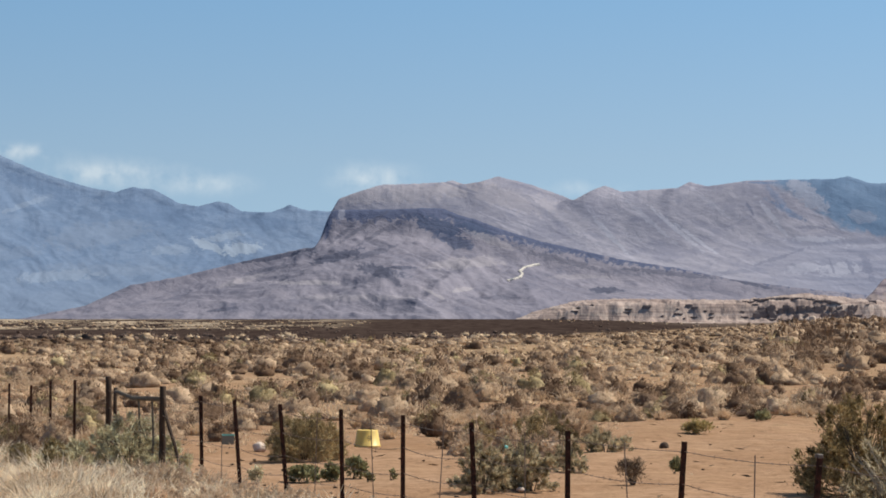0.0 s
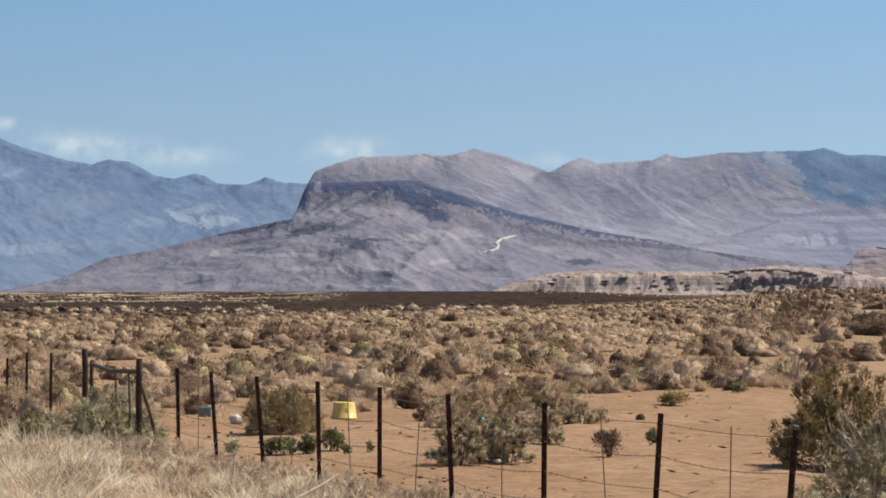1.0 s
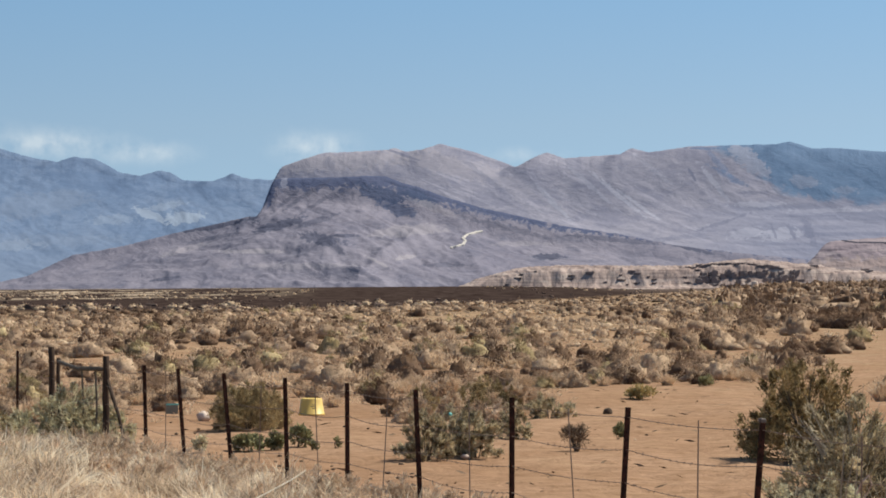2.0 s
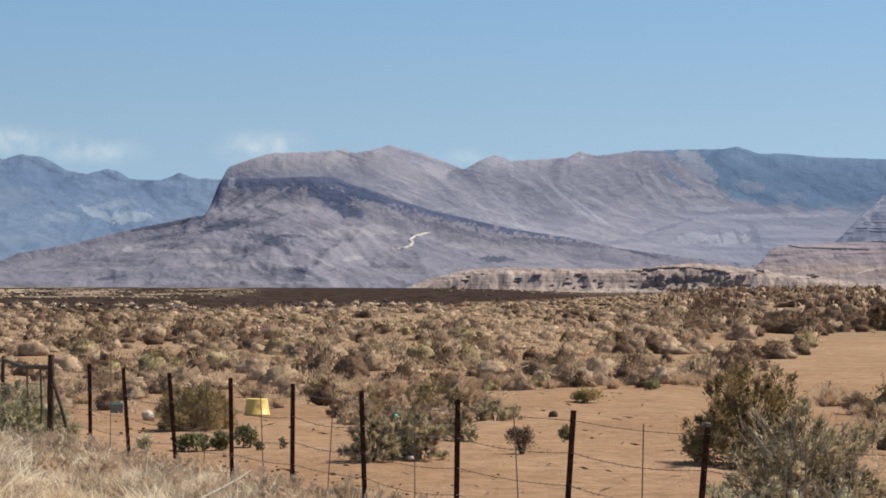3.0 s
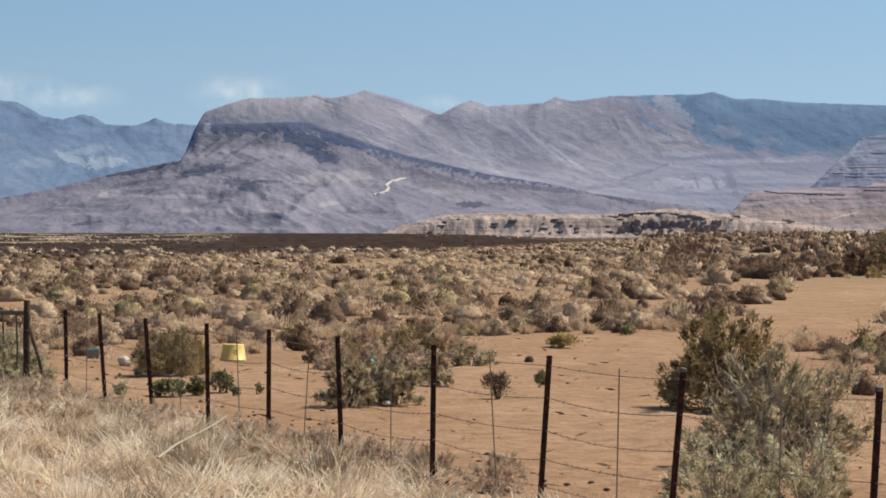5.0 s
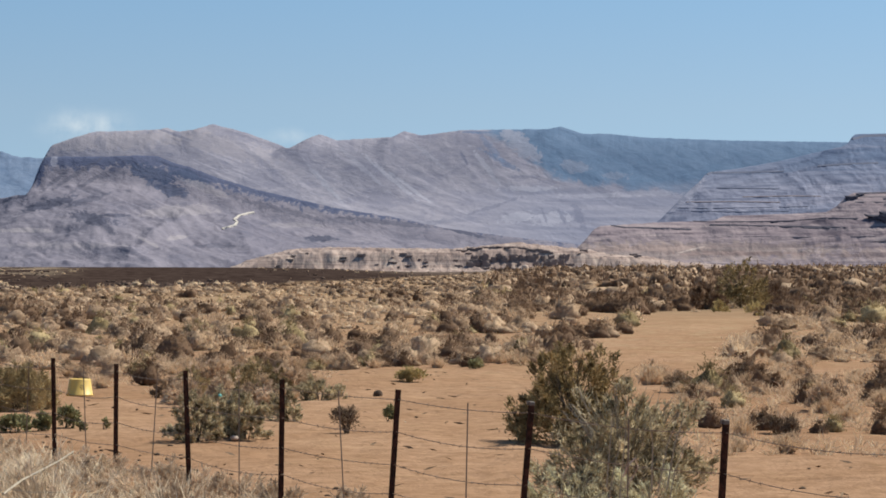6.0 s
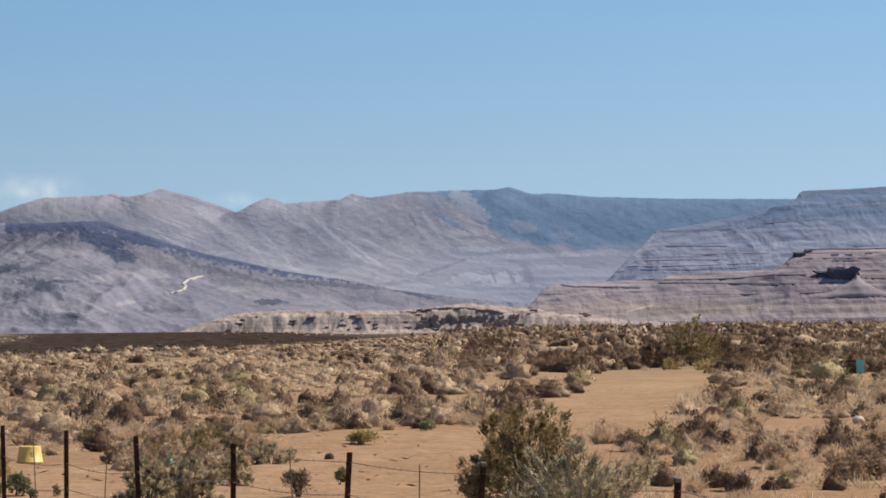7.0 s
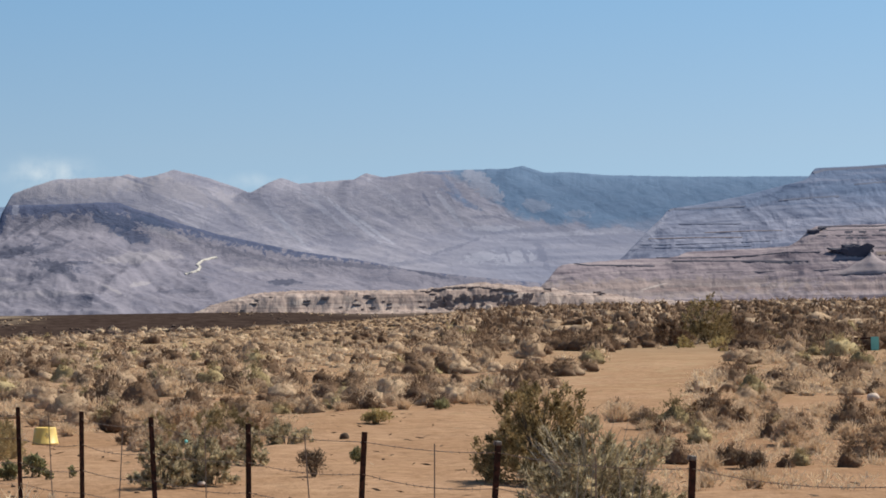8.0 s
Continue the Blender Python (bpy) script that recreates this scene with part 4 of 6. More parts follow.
def tuft(rng, radius, height, blades, width):
    """A bunchgrass tuft."""
    a = rng.uniform(0, 2 * math.pi, blades)
    r = radius * 0.35 * np.sqrt(rng.uniform(0, 1, blades))
    base = np.stack([r * np.cos(a), r * np.sin(a), np.full(blades, -0.01)], 1)
    axis = unit(np.stack([np.cos(a), np.sin(a), np.zeros(blades)], 1) * (rng.uniform(0, 1, blades) * radius / height * 1.1)[:, None] + [0, 0, 1] + rng.normal(size=(blades, 3)) * 0.12)
    return blade_quads(rng, base, axis, height * rng.uniform(0.5, 1.1, blades), np.full(blades, width), rng.uniform(0.1, 0.9, blades))


def stems_mesh(rng, radius, height, count, thick):
    """Woody stems that fork from the root crown."""
    bm = bmesh.new()
    for _ in range(count):
        a = rng.uniform(0, 2 * math.pi)
        q = rng.uniform(0.15, 0.85)
        end = Vector((math.cos(a) * radius * q, math.sin(a) * radius * q, height * rng.uniform(0.5, 0.92) * (1 - 0.3 * q * q)))
        mid = Vector((end.x * 0.35, end.y * 0.35, end.z * 0.5)) + Vector(rng.normal(size=3)) * 0.03
        tube(bm, [(0.03 * math.cos(a), 0.03 * math.sin(a), -0.03), mid, end], thick, 4, 0.3)
        fork = end + Vector(rng.normal(size=3)) * radius * 0.22
        tube(bm, [mid, (mid + fork) / 2 + Vector((0, 0, 0.03)), fork], thick * 0.6, 3, 0.3)
    return bm


def shrub(name, x, y, radius, height, material, label, leaves=900, sprays=9, length=0.07, width=0.022, stems=10, category="shrub", group="", core=0.55, seed=1, twig=0.008, wood=M_BARK, rise=0.55, feathery=False):
    """One shrub as a thing: foliage and stems."""
    rng = np.random.default_rng(seed)
    root = thing(name, x, y, label, category, group)
    if feathery:
        v, f = plumes(rng, radius, height, sprays, leaves, length, width)
    else:
        v, f = bush(rng, radius, height, sprays, leaves, length, width, core, rise, cores=max(4, sprays // 4))
    mesh_object("foliage", v, f, material, root)
    if stems:
        tagged(part("woody_base", stems_mesh(rng, radius, height, stems, twig), wood, root), "bare woody stems", kind="stuff")
    return root


YARD = [(-5.6, 46.0), (-4.9, 48.5), (-2.7, 47.0), (-1.0, 56.5), (0.5, 49.0), (2.6, 48.5), (4.1, 56.0), (4.45, 64.5), (6.3, 66.0), (7.7, 69.0), (8.6, 66.0), (9.4, 60.0)]
TRACK = [(8.0, 45.0), (10.2, 54.0), (15.4, 81.0), (21.5, 106.0), (28.5, 137.0), (29.5, 150.0)]


def bare(x, y):
    """True in the swept sandy yard and along the sandy track."""
    d, a = math.hypot(x, y), math.degrees(math.atan2(x, y))
    if -5.6 < a < 9.4 and d < np.interp(a, [p[0] for p in YARD], [p[1] for p in YARD]):
        return True
    for (x0, y0), (x1, y1) in zip(TRACK, TRACK[1:]):
        u = min(1, max(0, ((x - x0) * (x1 - x0) + (y - y0) * (y1 - y0)) / ((x1 - x0) ** 2 + (y1 - y0) ** 2)))
        if math.hypot(x - x0 - u * (x1 - x0), y - y0 - u * (y1 - y0)) < 0.2 + 0.021 * d:
            return True
    return False


def fence_x(y):
    return 3.85 - (y - 17.8) * 0.3632


# kinds of wild plant: name, material, label
KINDS = {
    "sagebrush": (M_SAGE, "grey-tan sagebrush mound on the sand", "shrub"),
    "blackbrush": (M_DARK, "dark brown twiggy blackbrush on the sand", "shrub"),
    "bunchgrass": (M_TAN, "tuft of dry tan bunchgrass on the sand", "grass tuft"),
    "rabbitbrush": (M_GREEN, "olive-green rabbitbrush on the sand", "shrub"),
}


def pick_kind(rng, x, y):
    d, a = math.hypot(x, y), math.degrees(math.atan2(x, y))
    w = np.array([0.36, 0.18, 0.40, 0.06])
    if a > 7.5 and d > 130:
        w = np.array([0.11, 0.76, 0.08, 0.05])
    elif a > 10.5 and d < 110:
        w = np.array([0.12, 0.10, 0.75, 0.03])
    elif d > 120:
        w = np.array([0.36, 0.20, 0.39, 0.05])
    # kinds gather in patches
    dark = noise.noise(Vector((x * 0.055, y * 0.028, 17.0)))
    w = w * np.exp(np.array([0.4, 2.6, -1.6, 1.0]) * dark)
    return list(KINDS)[rng.choice(4, p=w / w.sum())]


def field_sites():
    """Wild plants scattered over the open desert, sparse on bare sand."""
    rng = np.random.default_rng(11)
    sites = []
    while len(sites) < 5100:
        a, d = rng.uniform(-12, 19.5), rng.uniform(44 ** 1.45, 265 ** 1.45) ** (1 / 1.45)
        x, y = polar(a, d)
        if bare(x, y) or (x < fence_x(y) + 1.0 and d < 47):
            continue
        if a > 9.5 and d < 60 and rng.uniform() < 0.3:
            continue
        if a > 7.5 and d > 105 and noise.noise(Vector((x * 0.09, y * 0.035, 5.0))) < 0.10 and rng.uniform() < 0.8:
            continue
        if noise.noise(Vector((x * 0.10, y * 0.06, 3.0))) < -0.24 and rng.uniform() < 0.8:
            continue
        sites.append((x, y, d))
    # an open lane of sand in front of the tray
    sites = [s for s in sites if not (-5.2 < s[0] < -3.7 and 46 < s[1] < 57)]
    # open sand on the near side of the tub, the pale rock and the marker
    for a0, a1, d0, d1 in ((-2.25, -1.15, 40, 54), (-4.3, -3.5, 40, 51), (-5.15, -4.15, 40, 55), (15.8, 16.55, 108, 146)):
        sites = [s for s in sites if not (a0 < math.degrees(math.atan2(s[0], s[1])) < a1 and d0 < s[2] < d1)]
    # low plants on the right-hand sand near the fence
    for _ in range(60):
        a, d = rng.uniform(10.6, 18), rng.uniform(34, 60)
        x, y = polar(a, d)
        sites.append((x, y, d))
    return sorted(sites, key=lambda s: s[2])


SITES = field_sites()
NEAR, FIELD = SITES[:340], SITES[340:]

# near plants: a few models of each kind, then copies that share their meshes
rng = np.random.default_rng(5)
MODELS = {}
for kind, (material, label, category) in KINDS.items():
    MODELS[kind] = []
    for i in range(4):
        R, H = {"sagebrush": (0.52, 0.60), "blackbrush": (0.46, 0.54), "rabbitbrush": (0.46, 0.56), "bunchgrass": (0.36, 0.36)}[kind]
        R, H = R * (0.85 + 0.12 * i), H * (0.85 + 0.1 * i)
        me_stems = None
        if kind == "bunchgrass":
            v, f = join([mound(rng, R, H, 260, 0.10, 0.020, 5, 6, 12, 0.9, 1, 0.55), tuft(rng, R * 1.1, H * 1.3, 190, 0.014)])
        else:
            v, f = mound(rng, R, H, 620, 0.06, 0.022, 9, 8, 15, 0.8, 1 + i % 3, 0.74)
            holder = part("woody_base", stems_mesh(rng, R, H, 8, 0.008), M_BARK, None)
            me_stems = holder.data
            bpy.data.objects.remove(holder)
        holder = mesh_object("foliage", v, f, material)
        MODELS[kind].append((holder.data, me_stems))
        bpy.data.objects.remove(holder)

for x, y, d in NEAR:
    kind = pick_kind(rng, x, y)
    foliage, stems = MODELS[kind][rng.integers(0, 4)]
    k = rng.uniform(0.55, 1.05) * (0.7 if d < 47 or (x > 0.18 * d and rng.uniform() < 0.7) else 1.0)
    root = thing(kind, x, y, KINDS[kind][1], KINDS[kind][2], "desert plants by the yard", rng.uniform(0, 360))
    root.scale = (k, k, k * rng.uniform(0.85, 1.15))
    for nm, me in (("foliage", foliage), ("woody_base", stems)):
        if me:
            child = new(nm, me)
            child.parent = root
            if nm == "woody_base":
                tagged(child, "bare woody stems", kind="stuff")

# the plants past them, one sheet of each kind
SIZES = {"sagebrush": (0.58, 0.58), "blackbrush": (0.56, 0.60), "bunchgrass": (0.46, 0.36), "rabbitbrush": (0.50, 0.56)}
FORMS = {}
for kind, (R, H) in SIZES.items():
    grassy = kind == "bunchgrass"
    FORMS[kind, 0] = [mound(rng, R, H, 110 if grassy else 160, 0.085, 0.026, 9, 7, 12, 1.0 if grassy else 0.75, 1 + (i % 3 == 0), 0.58 if grassy else 0.80) for i in range(14)]
    FORMS[kind, 1] = [mound(rng, R, H, 40 if grassy else 54, 0.14, 0.050, 7, 5, 10, 0.9 if grassy else 0.7, 1 + (i % 3 == 0), 0.72 if grassy else 0.88) for i in range(14)]
    if grassy:
        FORMS[kind, 0] = [join([(v, f), tuft(rng, R * 1.1, H * 1.25, 36, 0.030)]) for v, f in FORMS[kind, 0]]


def planted(rng, form, x, y, k, tall):
    """A copy of a plant's form, turned and scaled, on the ground at x, y."""
    v, f = form
    t = rng.uniform(0, 2 * math.pi)
    v = v @ np.array([[math.cos(t), math.sin(t), 0], [-math.sin(t), math.cos(t), 0], [0, 0, 1]]) * [k, k, k * tall]
    return v + [x, y, float(ground_z(x, y)) - 0.02], f


bag = {kind: [] for kind in KINDS}
for x, y, d in FIELD:
    kind = pick_kind(rng, x, y)
    k = min(1.5, 0.82 * math.exp(rng.normal() * 0.36)) * (1.7 if d > 120 and x > 0.12 * d else 1.0)
    bag[kind].append(planted(rng, FORMS[kind, int(d > (190 if x > 0.12 * d else 115))][rng.integers(0, 14)], x, y, k, rng.uniform(0.75, 1.15)))
for kind, pieces in bag.items():
    v, f = join(pieces)
    tagged(mesh_object(kind + "_field", v, f, KINDS[kind][0]), "scattered " + KINDS[kind][1].replace("tuft of ", "").replace(" on the sand", "") + " over the open desert", KINDS[kind][2], kind="stuff")

# far brush towards the plain's edge
far_bag = {}
CLODS = [mound(rng, 0.72, 0.50, 10, 0.22, 0.12, 5, 4, 9, 0.5, 1 + (i % 3 == 0), 0.95) for i in range(12)]
for i in range(8200):
    a = rng.uniform(-12, 19.5) if i < 6900 else rng.uniform(8, 19.5)
    d = math.exp(rng.uniform(math.log(250), math.log(1160)))
    x, y = polar(a, d)
    lush = noise.noise(Vector((x * 0.010, y * 0.0045, 8.0)))
    plain = d > 300 + 5.2 * max(x, 0) + 30 * lush
    # the brush thins out over a mixed belt before the dark plain
    mixed = plain and x < 40 and d < 400 and noise.noise(Vector((x * 0.05, y * 0.02, 2.0))) > 0.0
    strip = plain and x < -20 and 500 < d < 800
    if plain and not mixed and (rng.uniform() < (0.35 if strip else 0.8) or (d > 480 and x < 30 and not strip)):
        continue
    clump = noise.noise(Vector((x * 0.05, y * 0.012, 12.0)))
    if a > 7 and (clump < 0.0 and rng.uniform() < 0.8 or rng.uniform() < 0.35):
        continue
    k = rng.uniform(0.6, 1.5) * (0.7 if plain and not mixed else 2.1 if a > 7 else 1.0)
    key = ("straw" if rng.uniform() < (0.6 if strip else 0.45 if mixed else 0.0) or (lush > 0.12 and d > 520) else "dark") if plain else ("pale" if rng.uniform() < (0.62 if a < 7.5 else 0.75 if clump > 0.30 or clump < 0 else 0.10) else "deep")
    far_bag.setdefault(key, []).append(planted(rng, CLODS[rng.integers(0, 12)], x, y, k, rng.uniform(0.9, 1.5) if a > 7 else rng.uniform(0.7, 1.2)))

for key, (nm, material, label) in {"dark": ("plain_brush", M_PLAIN, "low blackish brush covering the far plain"), "pale": ("far_sagebrush", M_SAGE, "distant grey-tan sagebrush"),
                                    "straw": ("far_bunchgrass", M_TAN, "distant pale strips of dry bunchgrass on the plain"), "deep": ("far_blackbrush", M_DARK, "distant dark brown brush")}.items():
    v, f = join(far_bag[key])
    tagged(mesh_object(nm, v, f, material), label, "brush", kind="stuff")

# ---------------------------------------------------------------- the larger shrubs by the yard
shrub("rabbitbrush", 5.70, 36.2, 0.88, 1.50, M_DEEP, "large dark olive rabbitbrush casting a black shadow on sand", 22000, 165, 0.075, 0.020, 26, seed=21, twig=0.013, feathery=True)
shrub("sagebrush", 4.74, 26.8, 0.84, 1.32, M_OLIVE, "large olive-grey sagebrush with pale upright stems", 18000, 135, 0.080, 0.016, 56, seed=22, twig=0.012, wood=M_DEAD, feathery=True)
shrub("sagebrush", 3.50, 22.6, 0.52, 0.76, M_SILVER, "low grey sagebrush with dry twigs at the fence foot", 6500, 80, 0.06, 0.012, 22, seed=23, core=0.3, wood=M_DEAD, rise=0.9, feathery=True)
shrub("sagebrush", 4.30, 22.9, 0.54, 0.74, M_SILVER, "spreading grey sagebrush with dead twigs at the fence foot", 6500, 80, 0.06, 0.012, 24, seed=24, core=0.3, wood=M_DEAD, rise=0.9, feathery=True)
shrub("rabbitbrush", -2.36, 45.6, 0.68, 0.88, M_GREEN, "rounded olive-green rabbitbrush behind the fence", 14000, 170, 0.085, 0.016, 16, seed=25, feathery=True)
shrub("desert_plant", -2.05, 39.5, 0.32, 0.24, M_FRESH, "low dark green leafy plant on the sand", 800, 8, 0.07, 0.035, 4, "plant", "green plants by the fence", seed=26)
shrub("desert_plant", -1.66, 39.5, 0.18, 0.27, M_FRESH, "low dark green leafy plant on the sand", 600, 6, 0.07, 0.035, 4, "plant", "green plants by the fence", seed=27)
shrub("desert_plant", -1.36, 40.6, 0.21, 0.36, M_FRESH, "upright dark green leafy plant on the sand", 700, 6, 0.08, 0.035, 4, "plant", "green plants by the fence", seed=28)
shrub("desert_plant", -1.08, 39.6, 0.10, 0.13, M_FRESH, "small green weed on bare sand", 160, 4, 0.05, 0.025, 3, "plant", "green plants by the fence", seed=29)
shrub("desert_plant", -2.75, 39.1, 0.15, 0.27, M_SILVER, "small grey-green weed at the edge of the straw grass", 420, 5, 0.06, 0.02, 4, "plant", seed=30)
shrub("desert_plant", -0.76, 40.1, 0.07, 0.16, M_FRESH, "tiny dark green weed alone on the sand", 120, 3, 0.05, 0.025, 3, "plant", seed=31)
shrub("sagebrush", 0.54, 36.7, 0.42, 0.84, M_OLIVE, "grey-green sagebrush with a dark base on the sand", 6000, 48, 0.075, 0.018, 12, seed=32, feathery=True)
shrub("sagebrush", 0.95, 37.9, 0.38, 0.82, M_OLIVE, "grey-green sagebrush with litter caught in it", 5200, 48, 0.075, 0.018, 12, seed=33, feathery=True)
shrub("sagebrush", 1.27, 37.5, 0.36, 0.74, M_OLIVE, "olive-grey sagebrush on the sand", 5000, 60, 0.075, 0.018, 10, seed=34, feathery=True)
shrub("sagebrush", 1.99, 41.7, 0.26, 0.64, M_OLIVE, "narrow grey sagebrush near a fence post", 2600, 46, 0.07, 0.018, 8, seed=35, feathery=True)
shrub("rabbitbrush", 3.04, 49.5, 0.44, 0.48, M_OLIVE, "low grey-olive rabbitbrush at the yard's edge", 4200, 60, 0.07, 0.018, 8, seed=36, feathery=True)
shrub("desert_plant", 3.65, 41.8, 0.115, 0.29, M_FRESH, "small round green plant alone on the sand", 900, 8, 0.045, 0.022, 3, "plant", seed=37)
shrub("rabbitbrush", 5.40, 56.6, 0.40, 0.34, M_GOLD, "low yellow-green rabbitbrush on open sand", 900, 8, 0.08, 0.024, 6, seed=38)
shrub("rabbitbrush", 7.91, 65.6, 0.24, 0.30, M_FRESH, "small green rabbitbrush at the edge of the brush", 500, 6, 0.08, 0.026, 5, seed=39)
shrub("sagebrush", -4.97, 42.0, 0.62, 1.0, M_SILVER, "broad grey-green sagebrush in front of the timber brace", 10000, 120, 0.085, 0.018, 16, seed=40, feathery=True)
shrub("sagebrush", -5.75, 41.6, 0.52, 0.60, M_SILVER, "grey-green sagebrush among straw grass", 5500, 60, 0.085, 0.018, 10, seed=41, feathery=True)
shrub("desert_plant", -6.25, 42.4, 0.30, 0.58, M_GREEN, "green bushy weed among straw grass", 1100, 8, 0.08, 0.026, 6, "plant", seed=42)
shrub("desert_plant", -6.85, 42.8, 0.26, 0.50, M_GREEN, "green bushy weed among straw grass", 1100, 8, 0.08, 0.026, 6, "plant", seed=44)
shrub("desert_plant", -5.95, 40.9, 0.24, 0.48, M_GREEN, "green bushy weed among straw grass", 1000, 8, 0.08, 0.026, 6, "plant", seed=45)
shrub("sagebrush", -4.30, 41.2, 0.45, 0.55, M_SILVER, "grey sagebrush among straw grass", 5500, 60, 0.085, 0.018, 10, seed=43, feathery=True)
for i, (x, y, r, h) in enumerate([(10.18, 51.0, 0.38, 0.42), (12.44, 55.8, 0.42, 0.66), (13.0, 57.5, 0.45, 0.6), (17.1, 72.4, 0.42, 0.56), (11.26, 43.8, 0.42, 0.66), (11.39, 40.1, 0.42, 0.44), (11.9, 40.6, 0.36, 0.42)]):
    shrub("blackbrush", x, y, r, h, M_DARK if i == 1 else M_SAGE, "brown twiggy shrub on grassy sand", 2400, 50, 0.06, 0.026, 14, seed=50 + i, core=0.4)


# grey-olive brush reaching into the yard behind the sagebrush
for i, (az, d, r, h) in enumerate([(0.20, 51.0, 0.34, 0.46), (0.55, 48.5, 0.36, 0.62), (0.75, 52.5, 0.46, 0.70), (1.15, 55.0, 0.44, 0.66), (1.45, 50.5, 0.40, 0.66), (1.85, 53.5, 0.46, 0.70), (2.05, 49.0, 0.38, 0.62), (2.42, 47.0, 0.32, 0.58), (2.55, 52.0, 0.44, 0.66), (2.9, 55.0, 0.46, 0.60), (1.0, 58.5, 0.46, 0.60), (2.2, 58.0, 0.48, 0.62)]):
    shrub("sagebrush", *polar(az, d), 0.85 * r, 0.82 * h, (M_SAGE, M_GREY, M_GREEN)[i % 3], "grey-olive brush at the edge of the sandy yard", 2600, 60, 0.07, 0.020, 10, "shrub", "brush at the yard's edge", seed=170 + i, feathery=True)


def dead_shrub(x, y, radius, height, label, seed):
    """A leafless tangle of brown twigs."""
    rng = np.random.default_rng(seed)
    root = thing("dead_shrub", x, y, label, "dead shrub")
    part("branchwork", stems_mesh(rng, radius, height, 26, 0.007), M_BARK, root, "thick bare branches")
    v, f = bush(rng, radius, height, 12, 1200, 0.07, 0.012, 0)
    mesh_object("twig_tangle", v, f, M_TWIG, root)
    return root


dead_shrub(2.79, 39.1, 0.25, 0.44, "small dead brown shrub with bare twigs on sand", 61)
dead_shrub(8.85, 36.5, 0.20, 0.36, "dead dark brown shrub on sand", 62)
dead_shrub(9.0, 38.0, 0.16, 0.28, "small dead brown shrub on sand", 63)


shrub("creosote_bush", 38.8, 174.0, 2.1, 3.1, M_DEEP, "tall dark olive desert bush standing above the brush", 5200, 130, 0.24, 0.075, 16, seed=71, twig=0.03, feathery=True)
shrub("creosote_bush", 41.6, 178.0, 1.7, 1.9, M_DARK, "broad dark brown desert bush above the brush", 3000, 80, 0.22, 0.08, 12, seed=72, twig=0.03, feathery=True)
shrub("creosote_bush", *polar(17.3, 226), 2.0, 2.7, M_DARK, "broad dark brown desert bush at the foot of a pole", 3000, 80, 0.24, 0.08, 12, seed=74, twig=0.03, feathery=True)
shrub("creosote_bush", 36.0, 172.0, 1.4, 1.7, M_DARK, "dark brown desert bush above the brush", 2400, 70, 0.22, 0.08, 12, seed=73, twig=0.03, feathery=True)
for i, (az, d, r, h) in enumerate([(13.2, 150, 0.8, 0.8), (13.55, 154, 0.9, 0.9), (13.85, 149, 0.7, 0.7), (14.1, 156, 0.8, 0.8), (13.4, 142, 0.6, 0.55), (12.9, 158, 0.7, 0.7), (12.1, 163, 0.6, 0.7)]):
    shrub("rabbitbrush", *polar(az, d), r, h, M_GOLD, "yellow-olive rabbitbrush beside the sandy track", 1500, 50, 0.12, 0.045, 8, "shrub", "yellow brush by the track", seed=150 + i, feathery=True)


# ---------------------------------------------------------------- straw grass on the verge
def verge():
    """Tall dry grass on the camera's side of the fence."""
    rng = np.random.default_rng(81)
    pieces = []
    n = 0
    while n < 2050:
        a, d = rng.uniform(-12, 8), math.sqrt(rng.uniform(21 ** 2, 60 ** 2))
        x, y = polar(a, d)
        gap = fence_x(y) - x
        if gap < 0.05 + 0.45 * noise.noise(Vector((x, y, 1.0))) + 0.5 * noise.noise(Vector((x * 0.35, y * 0.35, 4.0))):
            continue
        if d > 46 and a > -8.6:
            continue
        lie = noise.noise(Vector((x * 1.5, y * 1.5, 6.0))) + 0.6 * noise.noise(Vector((x * 0.5, y * 0.5, 2.0)))
        if lie < -0.28 and rng.uniform() < 0.75:
            continue
        n += 1
        k = rng.uniform(0.55, 1.25) * max(0.35, 0.85 + 0.9 * lie) * (0.7 + 0.3 * float(sstep(0.0, 1.6, gap)))
        v, f = tuft(rng, 0.50 * k, 0.38 * k, 36, 0.012 if d < 34 else 0.016)
        lean = rng.normal(size=2) * 0.6
        v = v + np.stack([v[:, 2] * lean[0], v[:, 2] * lean[1], np.zeros(len(v))], 1)
        pieces.append((v + [x, y, float(ground_z(x, y))], f))
    v, f = join(pieces)
    return mesh_object("straw_grass", v, f, M_STRAW)


tagged(verge(), "tall pale straw-coloured dry grass on the road verge", "grass", kind="stuff")


# grey dry undershrubs at the fence foot and among the straw
UNDER = [(-0.55, 29.4, 0.42), (0.15, 28.3, 0.38), (0.75, 26.6, 0.40), (1.15, 25.6, 0.36), (-1.0, 30.6, 0.35), (1.75, 24.6, 0.34), (-0.2, 27.4, 0.4), (-2.6, 34.4, 0.5), (-3.3, 36.8, 0.45), (-4.2, 38.6, 0.5), (-1.8, 32.2, 0.4), (-3.9, 37.4, 0.4),
         (-5.4, 39.8, 0.5), (0.4, 27.6, 0.34), (-2.0, 30.2, 0.40), (-1.35, 28.0, 0.42), (-2.9, 32.6, 0.36), (-0.7, 26.2, 0.36), (-3.6, 34.0, 0.42), (-4.6, 36.5, 0.45), (0.1, 25.4, 0.34), (-5.6, 37.6, 0.4)]
